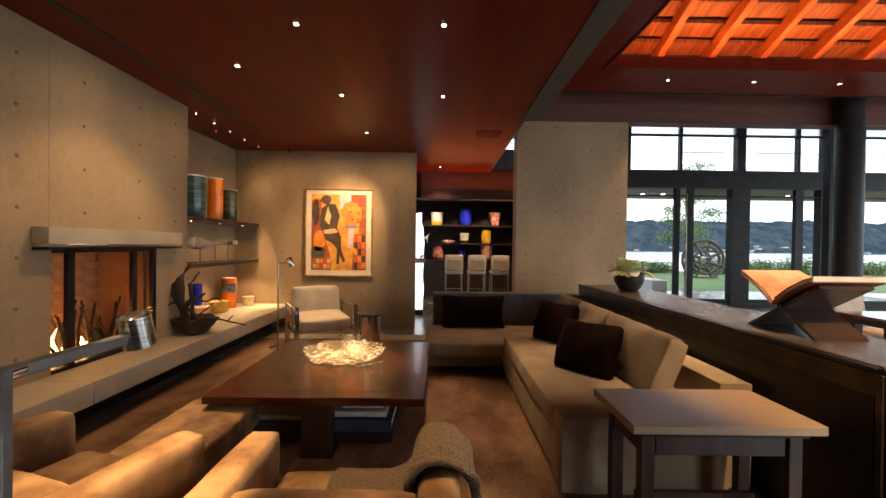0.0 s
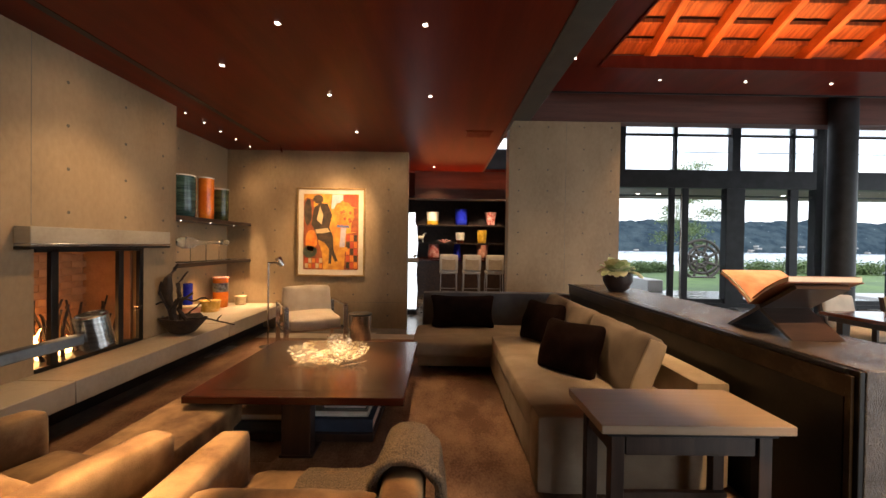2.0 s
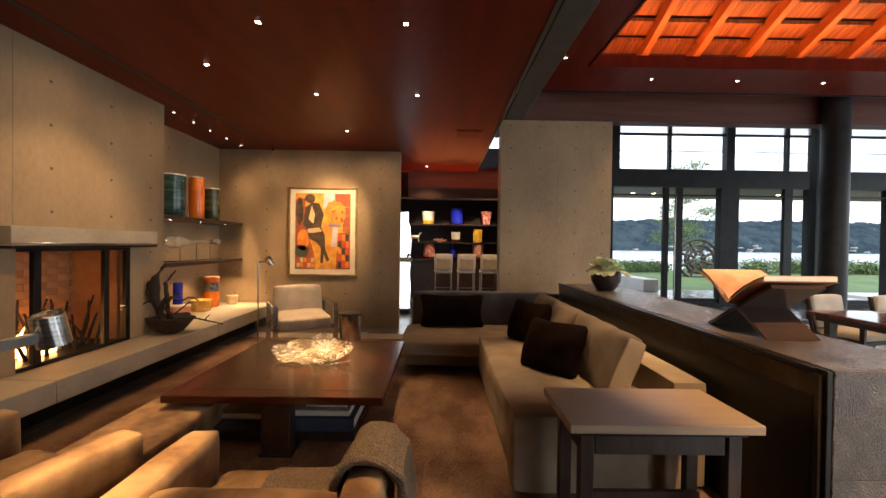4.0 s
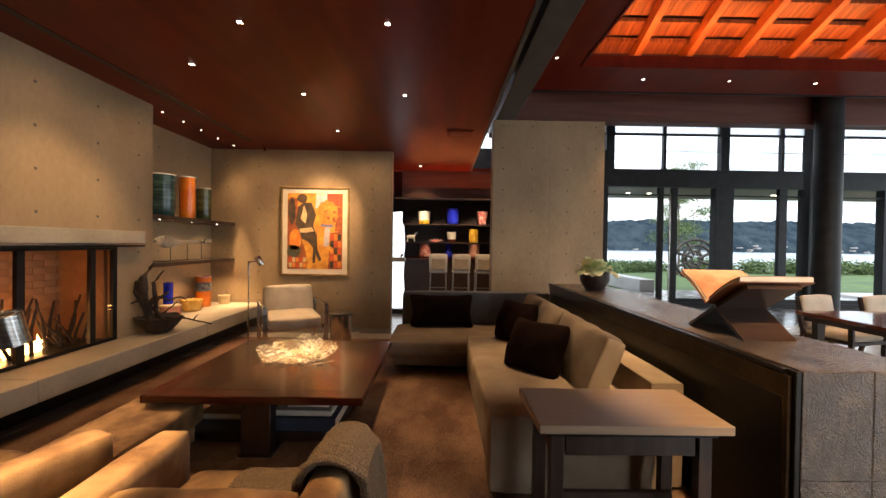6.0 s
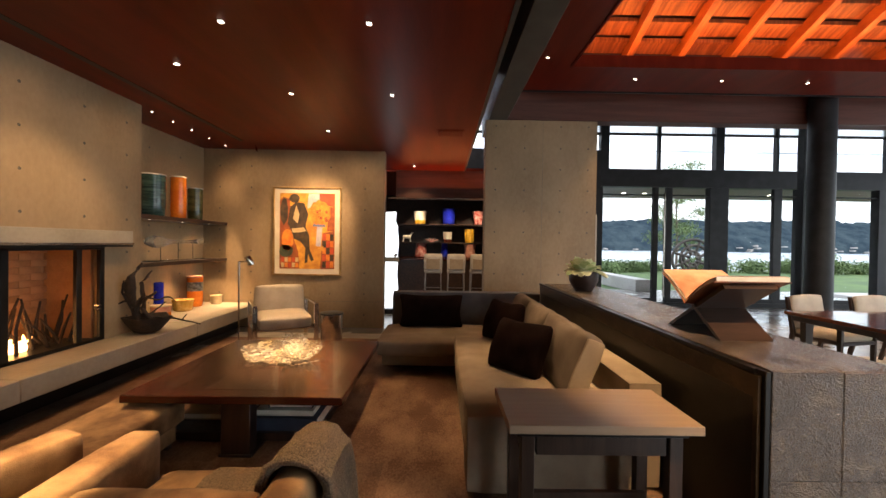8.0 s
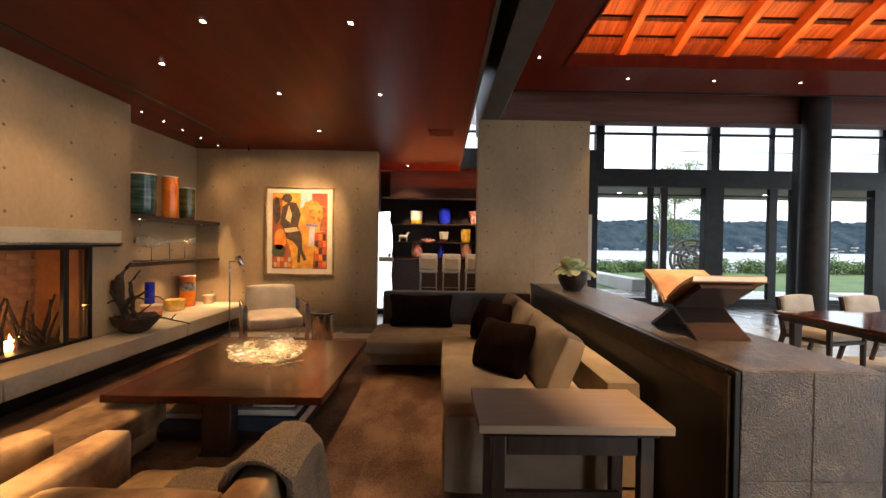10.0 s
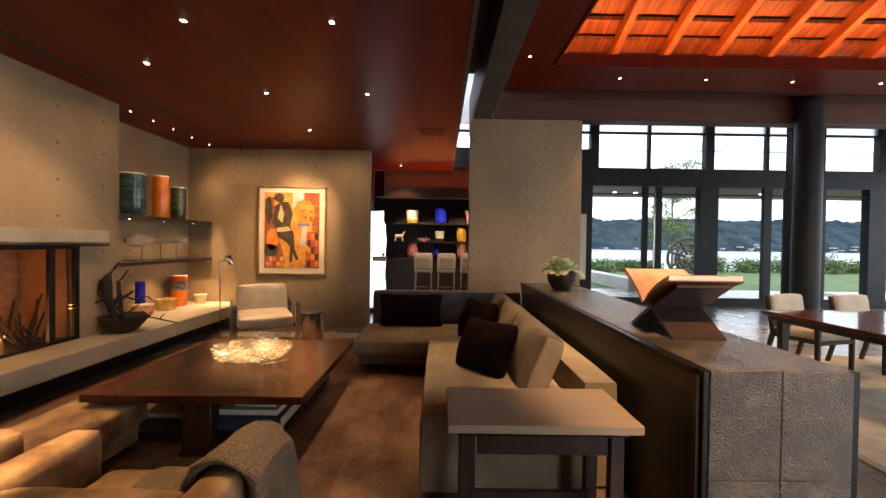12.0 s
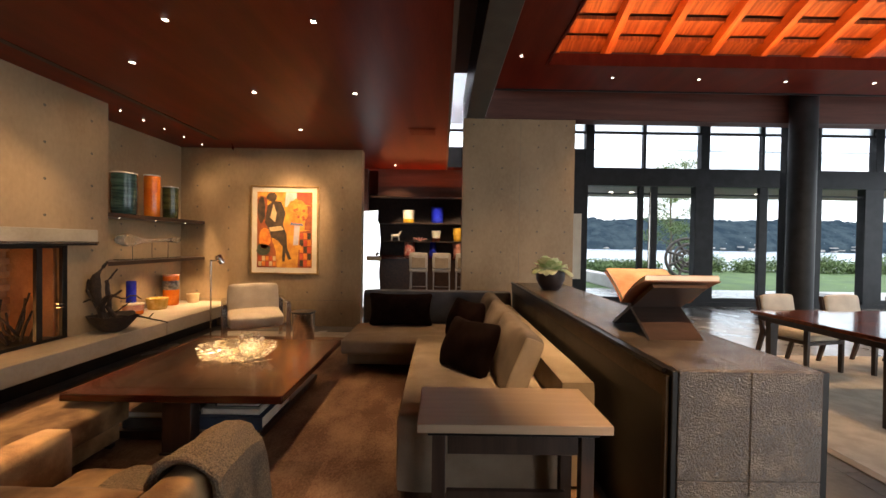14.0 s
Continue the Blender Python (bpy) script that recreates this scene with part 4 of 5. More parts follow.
bm.transform(TO_SPOT)
part("bowl", bm, TWIGB, bowl)
rng = random.Random(12)
LIFT = Matrix.Translation((-3.1, 5.0, 0.56)) @ Matrix.Diagonal((1.25, 1.1, 1.4, 1)) @ Matrix.Translation((3.1, -5.0, -0.56))
for pts, r in (([(-3.1, 5.0, 0.62), (-3.02, 5.1, 0.60), (-2.86, 5.2, 0.58), (-2.62, 5.32, 0.50)], 0.018),
               ([(-3.12, 5.0, 0.6), (-3.1, 4.96, 0.82), (-3.16, 4.98, 0.98), (-3.05, 5.02, 1.12)], 0.022),
               ([(-3.16, 5.0, 0.6), (-3.2, 4.93, 0.78), (-3.3, 4.9, 0.80), (-3.36, 4.85, 0.76)], 0.018),
               ([(-3.1, 4.98, 0.84), (-2.98, 5.0, 0.80), (-2.86, 5.04, 0.84), (-2.8, 5.08, 0.79)], 0.013),
               ([(-3.06, 5.0, 0.66), (-2.97, 5.02, 0.72), (-2.9, 5.05, 0.78)], 0.012),
               ([(-2.8, 5.23, 0.56), (-2.74, 5.22, 0.62)], 0.009),
               ([(-3.2, 4.98, 0.58), (-3.17, 4.92, 0.74), (-3.1, 4.93, 0.86), (-3.13, 4.95, 1.0)], 0.045),
               ([(-3.05, 5.0, 0.6), (-3.12, 4.95, 0.72), (-3.06, 4.93, 0.82), (-2.95, 4.95, 0.9)], 0.03),
               ([(-3.2, 4.9, 0.72), (-3.3, 4.86, 0.9), (-3.26, 4.84, 1.02)], 0.02)):
    fine = []
    for a, b in zip(pts, pts[1:]):
        for k in range(3):
            fine.append(LIFT @ Vector(a).lerp(Vector(b), k / 3) + Vector((rng.uniform(-1, 1), rng.uniform(-1, 1), rng.uniform(-1, 1))) * 0.008)
    fine.append(LIFT @ Vector(pts[-1]))
    bm = tube(bmesh.new(), fine, [r * 1.15 * (1 - 0.6 * i / len(fine)) for i in range(len(fine))], 7)
    bm.transform(TO_SPOT)
    part("branch", bm, TWIGB, bowl)
bm = tube(bmesh.new(), [(-2.80, 4.40, 0.50), (-2.83, 4.38, 0.66), (-2.865, 4.37, 0.80), (-2.87, 4.36, 0.92), (-2.85, 4.37, 1.04), (-2.82, 4.40, 1.12), (-2.78, 4.44, 1.17)],
          [0.04, 0.03, 0.045, 0.055, 0.04, 0.022, 0.010], 14)
for v in bm.verts:
    v.co += noise.noise_vector(v.co * 11) * 0.035
    v.co.x = max(v.co.x, -2.945)
part("trunk", bm, TWIGB, bowl, "gnarled upright piece of driftwood")
vessel("vase", (-3.36, 5.50, BZ), 0.06, 0.45, BLUEGL, "slim cobalt blue glass cylinder vase")
vessel("cup", (-3.27, 5.42, BZ), 0.115, 0.15, PINK, "pink and orange patterned glass cup", "bowl", flare=0.08, band=(0.05, 0.55, ORANGE), rim=IVORY)
vessel("basket", (-3.27, 5.88, BZ), 0.125, 0.16, YELLOW, "yellow woven glass basket", "basket", flare=0.12, rim=YELLOW, ripple=0.02, waves=14)
vessel("vase", (-3.34, 6.28, BZ), 0.11, 0.47, ORANGE, "orange vase with a dark patterned band", band=(0.52, 0.82, SILVER_BAND), rim=PINK)
vessel("cup", (-3.16, 6.55, BZ), 0.085, 0.14, IVORY, "small ivory glass cup", "cup", flare=0.06, rim=IVORY)

# ---- reading lamps ----
rl = thing("reading_lamp", (-2.22, 5.43, 0), "slim nickel floor reading lamp beside the bench", "lamp")
part("base", lathe(bmesh.new(), [(0.11, 0), (0.11, 0.015), (0.02, 0.022)], (-2.22, 5.43, 0.0), 24), CHROME, rl)
part("pole", tube(bmesh.new(), [(-2.22, 5.43, 0.015), (-2.22, 5.43, 1.17)], 0.011, 10), CHROME, rl)
part("arm", tube(bmesh.new(), [(-2.22, 5.43, 1.16), (-2.08, 5.3, 1.17), (-2.03, 5.26, 1.17)], 0.008, 8), CHROME, rl)
bm = lathe(bmesh.new(), [(0.035, -0.06), (0.042, -0.06), (0.042, 0.05), (0.036, 0.058), (0.01, 0.06)], (0, 0, 0), 18)
bm.transform(pose(-1.98, 5.22, 1.19, 18, -20, 0))
part("shade", bm, CHROME, rl)

fl = thing("floor_lamp", (-0.97, 0.88, 0), "brushed nickel floor lamp with a jointed arm and cylinder shade", "lamp")
part("base", lathe(bmesh.new(), [(0.14, 0), (0.14, 0.018), (0.03, 0.025)], (-0.97, 0.88, 0.0), 28), LAMP_GREY, fl)
part("pole", bx(-0.986, -0.954, 0.866, 0.894, 0.02, 1.15, b=0.004), LAMP_GREY, fl)
bm = bmesh.new()
box(bm, -0.014, 0.014, -0.16, 0.15, -0.016, 0.016, b=0.004)
bm.transform(look((-0.962, 1.04, 1.135), (-0.95, 1.19, 1.138)) @ pose(0, 0, 0, 90, 0, 0))
part("arm", bm, LAMP_GREY, fl)
part("knuckle", tube(bmesh.new(), [(-0.97, 0.88, 1.128), (-0.967, 0.925, 1.133)], 0.013, 12), CHROME, fl)
part("knuckle", tube(bmesh.new(), [(-0.952, 1.18, 1.138), (-0.95, 1.215, 1.145)], 0.009, 12), CHROME, fl)
bm = lathe(bmesh.new(), [(0.052, -0.065), (0.056, -0.065), (0.056, 0.06), (0.05, 0.066), (0.05, 0.05), (0.02, 0.04)], (0, 0, 0), 32)
bm.transform(pose(-0.945, 1.24, 1.157, 12, -4, 0) @ Matrix.Scale(0.78, 4))
part("shade", bm, CHROME, fl)

# ---- lounge armchair, drum table ----
ac = thing("armchair", (-1.68, 5.58, 0), "beige leather armchair with flat polished steel arms", "armchair", 30)
part("seat", soft(bmesh.new(), (0.66, 0.62, 0.16), (0, -0.03, 0.37), (3, 0, 0), r=0.035, puff=0.02, cuts=9, wobble=0.005), LEATHER, ac, local=True)
part("backrest", soft(bmesh.new(), (0.66, 0.15, 0.48), (0, 0.30, 0.56), (-14, 0, 0), r=0.035, puff=0.015, cuts=9, wobble=0.005), LEATHER, ac, local=True)
for s in (-1, 1):
    part("arm", bx(s * 0.385 - 0.025, s * 0.385 + 0.025, -0.36, 0.36, 0.585, 0.61, b=0.004), CHROME, ac, "flat steel arm", local=True)
    part("leg", bx(s * 0.385 - 0.03, s * 0.385 + 0.03, -0.37, -0.34, 0, 0.585, b=0.004), CHROME, ac, "flat steel leg", local=True)
    part("leg", bx(s * 0.385 - 0.03, s * 0.385 + 0.03, 0.34, 0.37, 0, 0.585, b=0.004), CHROME, ac, "flat steel leg", local=True)
    part("rail", bx(s * 0.385 - 0.012, s * 0.385 + 0.012, -0.34, 0.34, 0.25, 0.28, b=0.003), CHROME, ac, local=True)
part("cross_rail", bx(-0.37, 0.37, -0.30, -0.26, 0.255, 0.31, b=0.003), CHROME, ac, local=True)
part("cross_rail", bx(-0.37, 0.37, 0.26, 0.30, 0.255, 0.31, b=0.003), CHROME, ac, local=True)

drum = thing("drum_table", (-0.97, 5.5, 0), "small polished steel drum side table", "table")
part("body", lathe(bmesh.new(), [(0.135, 0), (0.14, 0.02), (0.155, 0.45)], (-0.97, 5.5, 0), 40, ripple=0.012, waves=10), CHROME, drum)
part("top", lathe(bmesh.new(), [(0.155, 0.45), (0.162, 0.455), (0.162, 0.47), (0.155, 0.475)], (-0.97, 5.5, 0), 32), BLACK, drum)

# ---- glass shells on the coffee table ----
SHELL = mat("veined_clear_glass", (0.62, 0.50, 0.30), (0.95, 0.88, 0.72), 0.08, scale=9, fine=8, bump=0.0, spread=0.0, coat=0.6)
nodes, links = SHELL.node_tree.nodes, SHELL.node_tree.links
veins = nodes.new("ShaderNodeTexNoise")
veins.inputs["Scale"].default_value, veins.inputs["Detail"].default_value, veins.inputs["Distortion"].default_value = 5.0, 2.0, 1.6
clear = nodes.new("ShaderNodeMapRange")
clear.inputs[1].default_value, clear.inputs[2].default_value, clear.inputs[3].default_value, clear.inputs[4].default_value = 0.38, 0.64, 0.05, 0.55
links.new(veins.outputs[0], clear.inputs[0])
links.new(clear.outputs[0], nodes["Principled BSDF"].inputs["Alpha"])
gs = thing("glass_shell", (-0.78, 3.42, 0.43), "folded clear glass shell bowls glowing under a spotlight", "sculpture")


def shell(cx, cy, rx, ry, h, waves, depth, turn, open_side, seed):
    bm = bmesh.new()
    seg, rows = 72, 9
    grid = []
    for j in range(rows + 1):
        f = j / rows
        ring = []
        for i in range(seg):
            a = 2 * math.pi * i / seg
            k = 0.22 + 0.78 * f
            wave = 1 + depth * f * math.sin(waves * a + seed) + 0.06 * f * math.sin(3 * a + seed)
            z = h * f ** 1.6 * (0.55 + 0.45 * math.cos(a - open_side)) + 0.012 * f * math.sin(waves * a * 1.0 + 1.3)
            p = Vector((rx * k * wave * math.cos(a), ry * k * wave * math.sin(a), max(0.002, z)))
            p = Matrix.Rotation(turn, 3, "Z") @ p
            ring.append(bm.verts.new((cx + p.x, cy + p.y, 0.433 + p.z)))
        grid.append(ring)
    for a, b in zip(grid, grid[1:]):
        for i in range(seg):
            bm.faces.new((a[i], a[(i + 1) % seg], b[(i + 1) % seg], b[i]))
    bm.faces.new(grid[0][::-1])
    bmesh.ops.recalc_face_normals(bm, faces=bm.faces)
    bmesh.ops.solidify(bm, geom=bm.faces[:], thickness=0.005)
    return bm


part("shell", shell(-0.90, 3.44, 0.27, 0.19, 0.12, 7, 0.04, 0.15, 1.6, 0.0), SHELL, gs)
part("shell", shell(-0.68, 3.41, 0.20, 0.15, 0.13, 19, 0.06, -0.2, 1.2, 1.0), SHELL, gs)
part("shell", shell(-0.73, 3.48, 0.13, 0.11, 0.19, 17, 0.10, 0.8, 1.6, 2.0), SHELL, gs)
part("stem", tube(bmesh.new(), [(-0.78, 3.30, 0.45), (-0.66, 3.22, 0.44), (-0.55, 3.27, 0.45), (-0.47, 3.3, 0.46)], [0.008, 0.006, 0.006, 0.004], 8), SHELL, gs, "thin glass tendril")

# ---- throw over the chair arm ----
KNIT = mat("grey_knit", (0.110, 0.078, 0.050), (0.310, 0.225, 0.140), 0.95, scale=260, stretch=(0.6, 1, 0.6), fine=330, bump=1.0, alpha_w=0.5)
throw = thing("knit_throw", (0.0, 1.56, 0.42), "chunky grey brown knitted throw draped over a chair arm", "blanket")
ARC = [(-0.46, 0.452), (-0.34, 0.450), (-0.22, 0.452), (-0.15, 0.475), (-0.115, 0.53), (-0.108, 0.60), (-0.085, 0.655), (-0.04, 0.685), (0.02, 0.688),
       (0.075, 0.672), (0.118, 0.62), (0.130, 0.54), (0.138, 0.46), (0.145, 0.38), (0.150, 0.30), (0.152, 0.22)]
bm = bmesh.new()
lines = []
for i in range(33):
    v = 1.42 + i * 0.0118
    f = i / 32
    row = []
    for k in range(len(ARC) * 2 - 1):
        a, b = ARC[k // 2], ARC[min(len(ARC) - 1, k // 2 + k % 2)]
        x, z = (a[0] + b[0]) / 2, (a[1] + b[1]) / 2
        n = noise.noise_vector(Vector((x * 9, v * 7, z * 9))) * 0.012
        drop = 0.022 * max(0, f - 0.7) / 0.3
        spread = 0.02 * math.sin(v * 40) * (1 if z < 0.5 and x > 0 else 0.3)
        row.append(bm.verts.new((x + n.x + spread * 0.5 + (0.02 if x > 0.1 else 0), v + n.y + (0.10 * (0.45 - z) if x > 0.1 else 0), z + n.z * 0.6 - drop + 0.004 * math.sin(v * 260) - (0.036 if z > 0.5 else 0.016))))
    lines.append(row)
for a, b in zip(lines, lines[1:]):
    for k in range(len(a) - 1):
        bm.faces.new((a[k], a[k + 1], b[k + 1], b[k]))
bmesh.ops.recalc_face_normals(bm, faces=bm.faces)
bmesh.ops.solidify(bm, geom=bm.faces[:], thickness=0.016)
part("cloth", bm, KNIT, throw)
part("hem", tube(bmesh.new(), [(x + (0.02 if x > 0.1 else 0), 1.418 + 0.006 * math.sin(x * 60), z - (0.028 if z > 0.5 else 0.01)) for x, z in ARC[3:]], 0.015, 8), KNIT, throw, "thick rolled hem")

# ---- on the low wall ----
POT = mat("dark_pot", (0.022, 0.013, 0.012), (0.05, 0.03, 0.025), 0.35, scale=6, fine=60, bump=0.15)
pl = thing("potted_plant", (2.2, 4.62, 0.93), "pale green succulent in a dark round bowl pot", "plant")
part("pot", lathe(bmesh.new(), [(0.09, 0), (0.115, 0.02), (0.163, 0.11), (0.165, 0.225), (0.152, 0.23), (0.14, 0.20)], (2.2, 4.62, 0.932), 30), POT, pl)
SUCC = mat("pale_leaf", (0.62, 0.64, 0.30), (0.88, 0.88, 0.62), 0.5, scale=8, fine=40, bump=0.1)
SUCC_DARK = mat("green_leaf", (0.34, 0.44, 0.16), (0.60, 0.66, 0.32), 0.5, scale=8, fine=40, bump=0.1)
rng = random.Random(3)
for i in range(46):
    a, tilt = rng.uniform(0, 6.28), rng.uniform(0.12, 1.25)
    ln, w = rng.uniform(0.14, 0.20), rng.uniform(0.045, 0.068)
    base = Vector((2.2 + 0.05 * math.cos(a), 4.62 + 0.05 * math.sin(a), 1.14))
    out = Vector((math.cos(a), math.sin(a), 0))
    side = Vector((-math.sin(a), math.cos(a), 0))
    bm = bmesh.new()
    l, r, mids = [], [], []
    for k in range(6):
        f = k / 5
        p = base + out * (ln * f * math.cos(0.4 + 0.3 * f) * (0.4 + tilt)) + Vector((0, 0, ln * (f * (1.05 - tilt * 0.45) - 0.62 * tilt * f * f)))
        ww = w * math.sin(math.pi * (0.10 + 0.84 * f)) ** 0.6 + 0.002
        l.append(bm.verts.new(p + side * ww + Vector((0, 0, 0.008))))
        mids.append(bm.verts.new(p))
        r.append(bm.verts.new(p - side * ww + Vector((0, 0, 0.008))))
    for k in range(5):
        bm.faces.new((l[k], l[k + 1], mids[k + 1], mids[k]))
        bm.faces.new((mids[k], mids[k + 1], r[k + 1], r[k]))
    bmesh.ops.recalc_face_normals(bm, faces=bm.faces)
    bmesh.ops.solidify(bm, geom=bm.faces[:], thickness=0.003)
    part("leaf", bm, SUCC if i % 3 else SUCC_DARK, pl)

stand = thing("book_stand", (2.23, 2.42, 0.93), "folding dark wooden x-shaped book stand on the low wall", "stand")
STANDW = mat("polished_rosewood", (0.028, 0.017, 0.013), (0.060, 0.034, 0.025), 0.33, scale=4, stretch=(0.6, 5, 5), fine=30, bump=0.02, coat=0.3)
part("board", prism(bmesh.new(), [(2.175, 0.932), (2.205, 0.932), (2.665, 1.235), (2.65, 1.252)], "x", 2.083, 2.38), STANDW, stand, smooth=False)
part("board", prism(bmesh.new(), [(2.68, 0.932), (2.645, 0.932), (2.16, 1.222), (2.178, 1.242)], "x", 2.087, 2.384), STANDW, stand, smooth=False)
part("hinge", tube(bmesh.new(), [(2.075, 2.41, 1.088), (2.39, 2.41, 1.088)], 0.012, 10), STANDW, stand)
COVER = mat("leather_cover", (0.16, 0.05, 0.02), (0.26, 0.09, 0.035), 0.45, scale=6, fine=90, bump=0.15)
PAGE_PRINT = mat("printed_page", (0.46, 0.20, 0.10), (0.70, 0.42, 0.27), 0.5, scale=3, fine=12, bump=0.02)
bk = thing("open_book", (2.24, 2.42, 1.12), "large open art book with orange printed pages", "book")


def leaf_profile(lift, thick):
    far = [(2.425 + 0.30 * f * 0.86, 1.10 + lift + 0.30 * f * 0.56 + 0.018 * math.sin(math.pi * f)) for f in (0, 0.15, 0.4, 0.7, 1.0)]
    return far + [(y, z + thick * (0.25 + 0.75 * min(1, 4 * (y - 2.425)))) for y, z in far[::-1]]


def near_profile(lift, thick):
    near = [(2.425 - 0.30 * f * 0.88, 1.10 + lift + 0.30 * f * 0.52 + 0.018 * math.sin(math.pi * f)) for f in (0, 0.15, 0.4, 0.7, 1.0)]
    return near + [(y, z + thick * (0.25 + 0.75 * min(1, 4 * (2.425 - y)))) for y, z in near[::-1]]


part("cover", prism(bmesh.new(), leaf_profile(0, 0.005), "x", 2.03, 2.455), COVER, bk)
part("cover", prism(bmesh.new(), near_profile(0, 0.005), "x", 2.03, 2.455), COVER, bk)
part("page_block", prism(bmesh.new(), leaf_profile(0.006, 0.016), "x", 2.04, 2.445), WHITE_CARD, bk)
part("page_block", prism(bmesh.new(), near_profile(0.006, 0.026), "x", 2.04, 2.445), WHITE_CARD, bk)
part("printed_leaf", prism(bmesh.new(), leaf_profile(0.024, 0.0015), "x", 2.045, 2.44), PAGE_PRINT, bk)
part("printed_leaf", prism(bmesh.new(), near_profile(0.034, 0.0015), "x", 2.045, 2.44), PAGE_PRINT, bk)

# ---- dining ----
TABLE_RED = mat("polished_mahogany", (0.10, 0.022, 0.010), (0.19, 0.05, 0.02), 0.15, scale=3, stretch=(0.5, 6, 6), fine=25, bump=0.01, coat=0.5, spread=0.05)
dt = thing("dining_table", (5.8, 3.7, 0), "long polished red mahogany dining table", "table")
for y0, y1 in ((3.0, 3.72), (3.724, 4.46)):
    part("tabletop", bx(4.42, 7.6, y0, y1, 0.71, 0.75, b=0.004), TABLE_RED, dt)
part("apron", bx(4.46, 7.55, 3.05, 4.40, 0.65, 0.71, b=0.003), WALNUT_LEG, dt)
for x in (4.50, 7.4):
    for y in (3.10, 4.26):
        bm = prism(bmesh.new(), [(x, 0.011), (x + 0.045, 0.011), (x + 0.075, 0.65), (x - 0.01, 0.65)], "y", y, y + 0.07)
        part("leg", bm, WALNUT_LEG, dt, smooth=False)


def dining_chair():
    c = thing("dining_chair", (5.27, 4.75, 0), "dark wooden dining armchair with cream upholstery", "chair", 14, group="chairs at the dining table")
    part("seat", soft(bmesh.new(), (0.50, 0.50, 0.09), (0, 0, 0.43), r=0.03, puff=0.012, cuts=7, wobble=0.003), CREAM, c, local=True)
    part("backrest", soft(bmesh.new(), (0.50, 0.07, 0.40), (0, 0.27, 0.66), (-9, 0, 0), r=0.03, puff=0.008, cuts=7, wobble=0.003), CREAM, c, local=True)
    part("seat_frame", bx(-0.26, 0.26, -0.26, 0.26, 0.35, 0.39, b=0.004), WALNUT_LEG, c, local=True)
    for s in (-1, 1):
        part("leg", prism(bmesh.new(), [(-0.26, 0.62), (-0.21, 0.62), (-0.22, 0), (-0.255, 0)], "x", s * 0.27 - 0.018, s * 0.27 + 0.018), WALNUT_LEG, c, local=True, smooth=False)
        part("leg", prism(bmesh.new(), [(0.22, 0.40), (0.27, 0.40), (0.36, 0), (0.325, 0)], "x", s * 0.27 - 0.018, s * 0.27 + 0.018), WALNUT_LEG, c, local=True, smooth=False)
        part("back_post", prism(bmesh.new(), [(0.22, 0.38), (0.265, 0.38), (0.345, 0.84), (0.315, 0.84)], "x", s * 0.27 - 0.018, s * 0.27 + 0.018), WALNUT_LEG, c, local=True, smooth=False)
        part("arm", bx(s * 0.27 - 0.022, s * 0.27 + 0.022, -0.28, 0.33, 0.61, 0.64, b=0.005), WALNUT_LEG, c, local=True)
    return c


dc = dining_chair()
copy_thing(dc, pose(6.10, 4.77, 0, 0, 0, 10))
copy_thing(dc, pose(6.95, 4.76, 0, 0, 0, 4))
drug = thing("dining_rug", (5.8, 3.6, -0.006), "pale woven rug under the dining table", "rug")
part("rug_field", bx(3.75, 8.2, 2.21, 5.3, -0.001, 0.011, b=0.003), RUG_PALE, drug)
part("border", bx(3.68, 3.75, 2.14, 5.37, -0.001, 0.010, b=0.002), BOOK_TAN, drug)
part("border", bx(3.75, 8.2, 2.14, 2.21, -0.001, 0.010, b=0.002), BOOK_TAN, drug)

# ---- wall art in the bay ----
art = thing("wall_canvas", (4.0, 9.55, 0.62), "tall cream canvas on the dark wall of the bay", "painting")
part("canvas", bx(3.5, 4.27, 9.52, 9.555, 0.63, 2.2, b=0.003), MATBOARD, art)

# ---- bar ----
for z in (2.07, 1.50):
    sh = thing("bar_shelf", (0.9, 12.8, z - 0.04), "long dark wooden display shelf in the bar", "shelf", group="bar shelves")
    part("board", bx(-1.5, 3.2, 12.45, 12.945, z - 0.04, z, b=0.003), SHELF_WOOD, sh)
counter = thing("bar_counter", (0.9, 11.6, 0), "dark wooden bar counter with a thin pale top edge", "counter")
part("body", bx(-1.3, 2.6, 11.2, 11.9, 0, 0.98), SHELF_WOOD, counter)
part("worktop", bx(-1.35, 2.65, 11.1, 11.95, 0.98, 1.02, b=0.004), WALNUT, counter)
backbar = thing("back_counter", (0.9, 12.7, 0), "dark cabinet row under the bar shelves", "cabinet")
part("body", bx(-1.5, 3.2, 12.4, 12.945, 0, 0.99), SHELF_WOOD, backbar)
part("worktop", bx(-1.5, 3.2, 12.38, 12.945, 0.99, 1.03, b=0.003), WALNUT, backbar)
RASP = mat("raspberry_glass", (0.45, 0.08, 0.07), (0.75, 0.42, 0.36), 0.2, scale=9, fine=40, bump=0.1)
GOLD = mat("gold_glass", (0.50, 0.26, 0.02), (0.75, 0.45, 0.05), 0.2, scale=6, fine=40, bump=0.1)
MILK = mat("milk_glass", (0.70, 0.62, 0.50), (0.80, 0.74, 0.62), 0.25, scale=6, fine=40, bump=0.05)
vessel("vase", (-0.14, 12.68, 2.07), 0.18, 0.40, MILK, "cream glass vase with an amber base", flare=0.14, band=(0.0, 0.3, GOLD))
vessel("vase", (0.77, 12.68, 2.07), 0.20, 0.50, BLUEGL, "large cobalt blue cylinder vase", rim=BLUEGL)
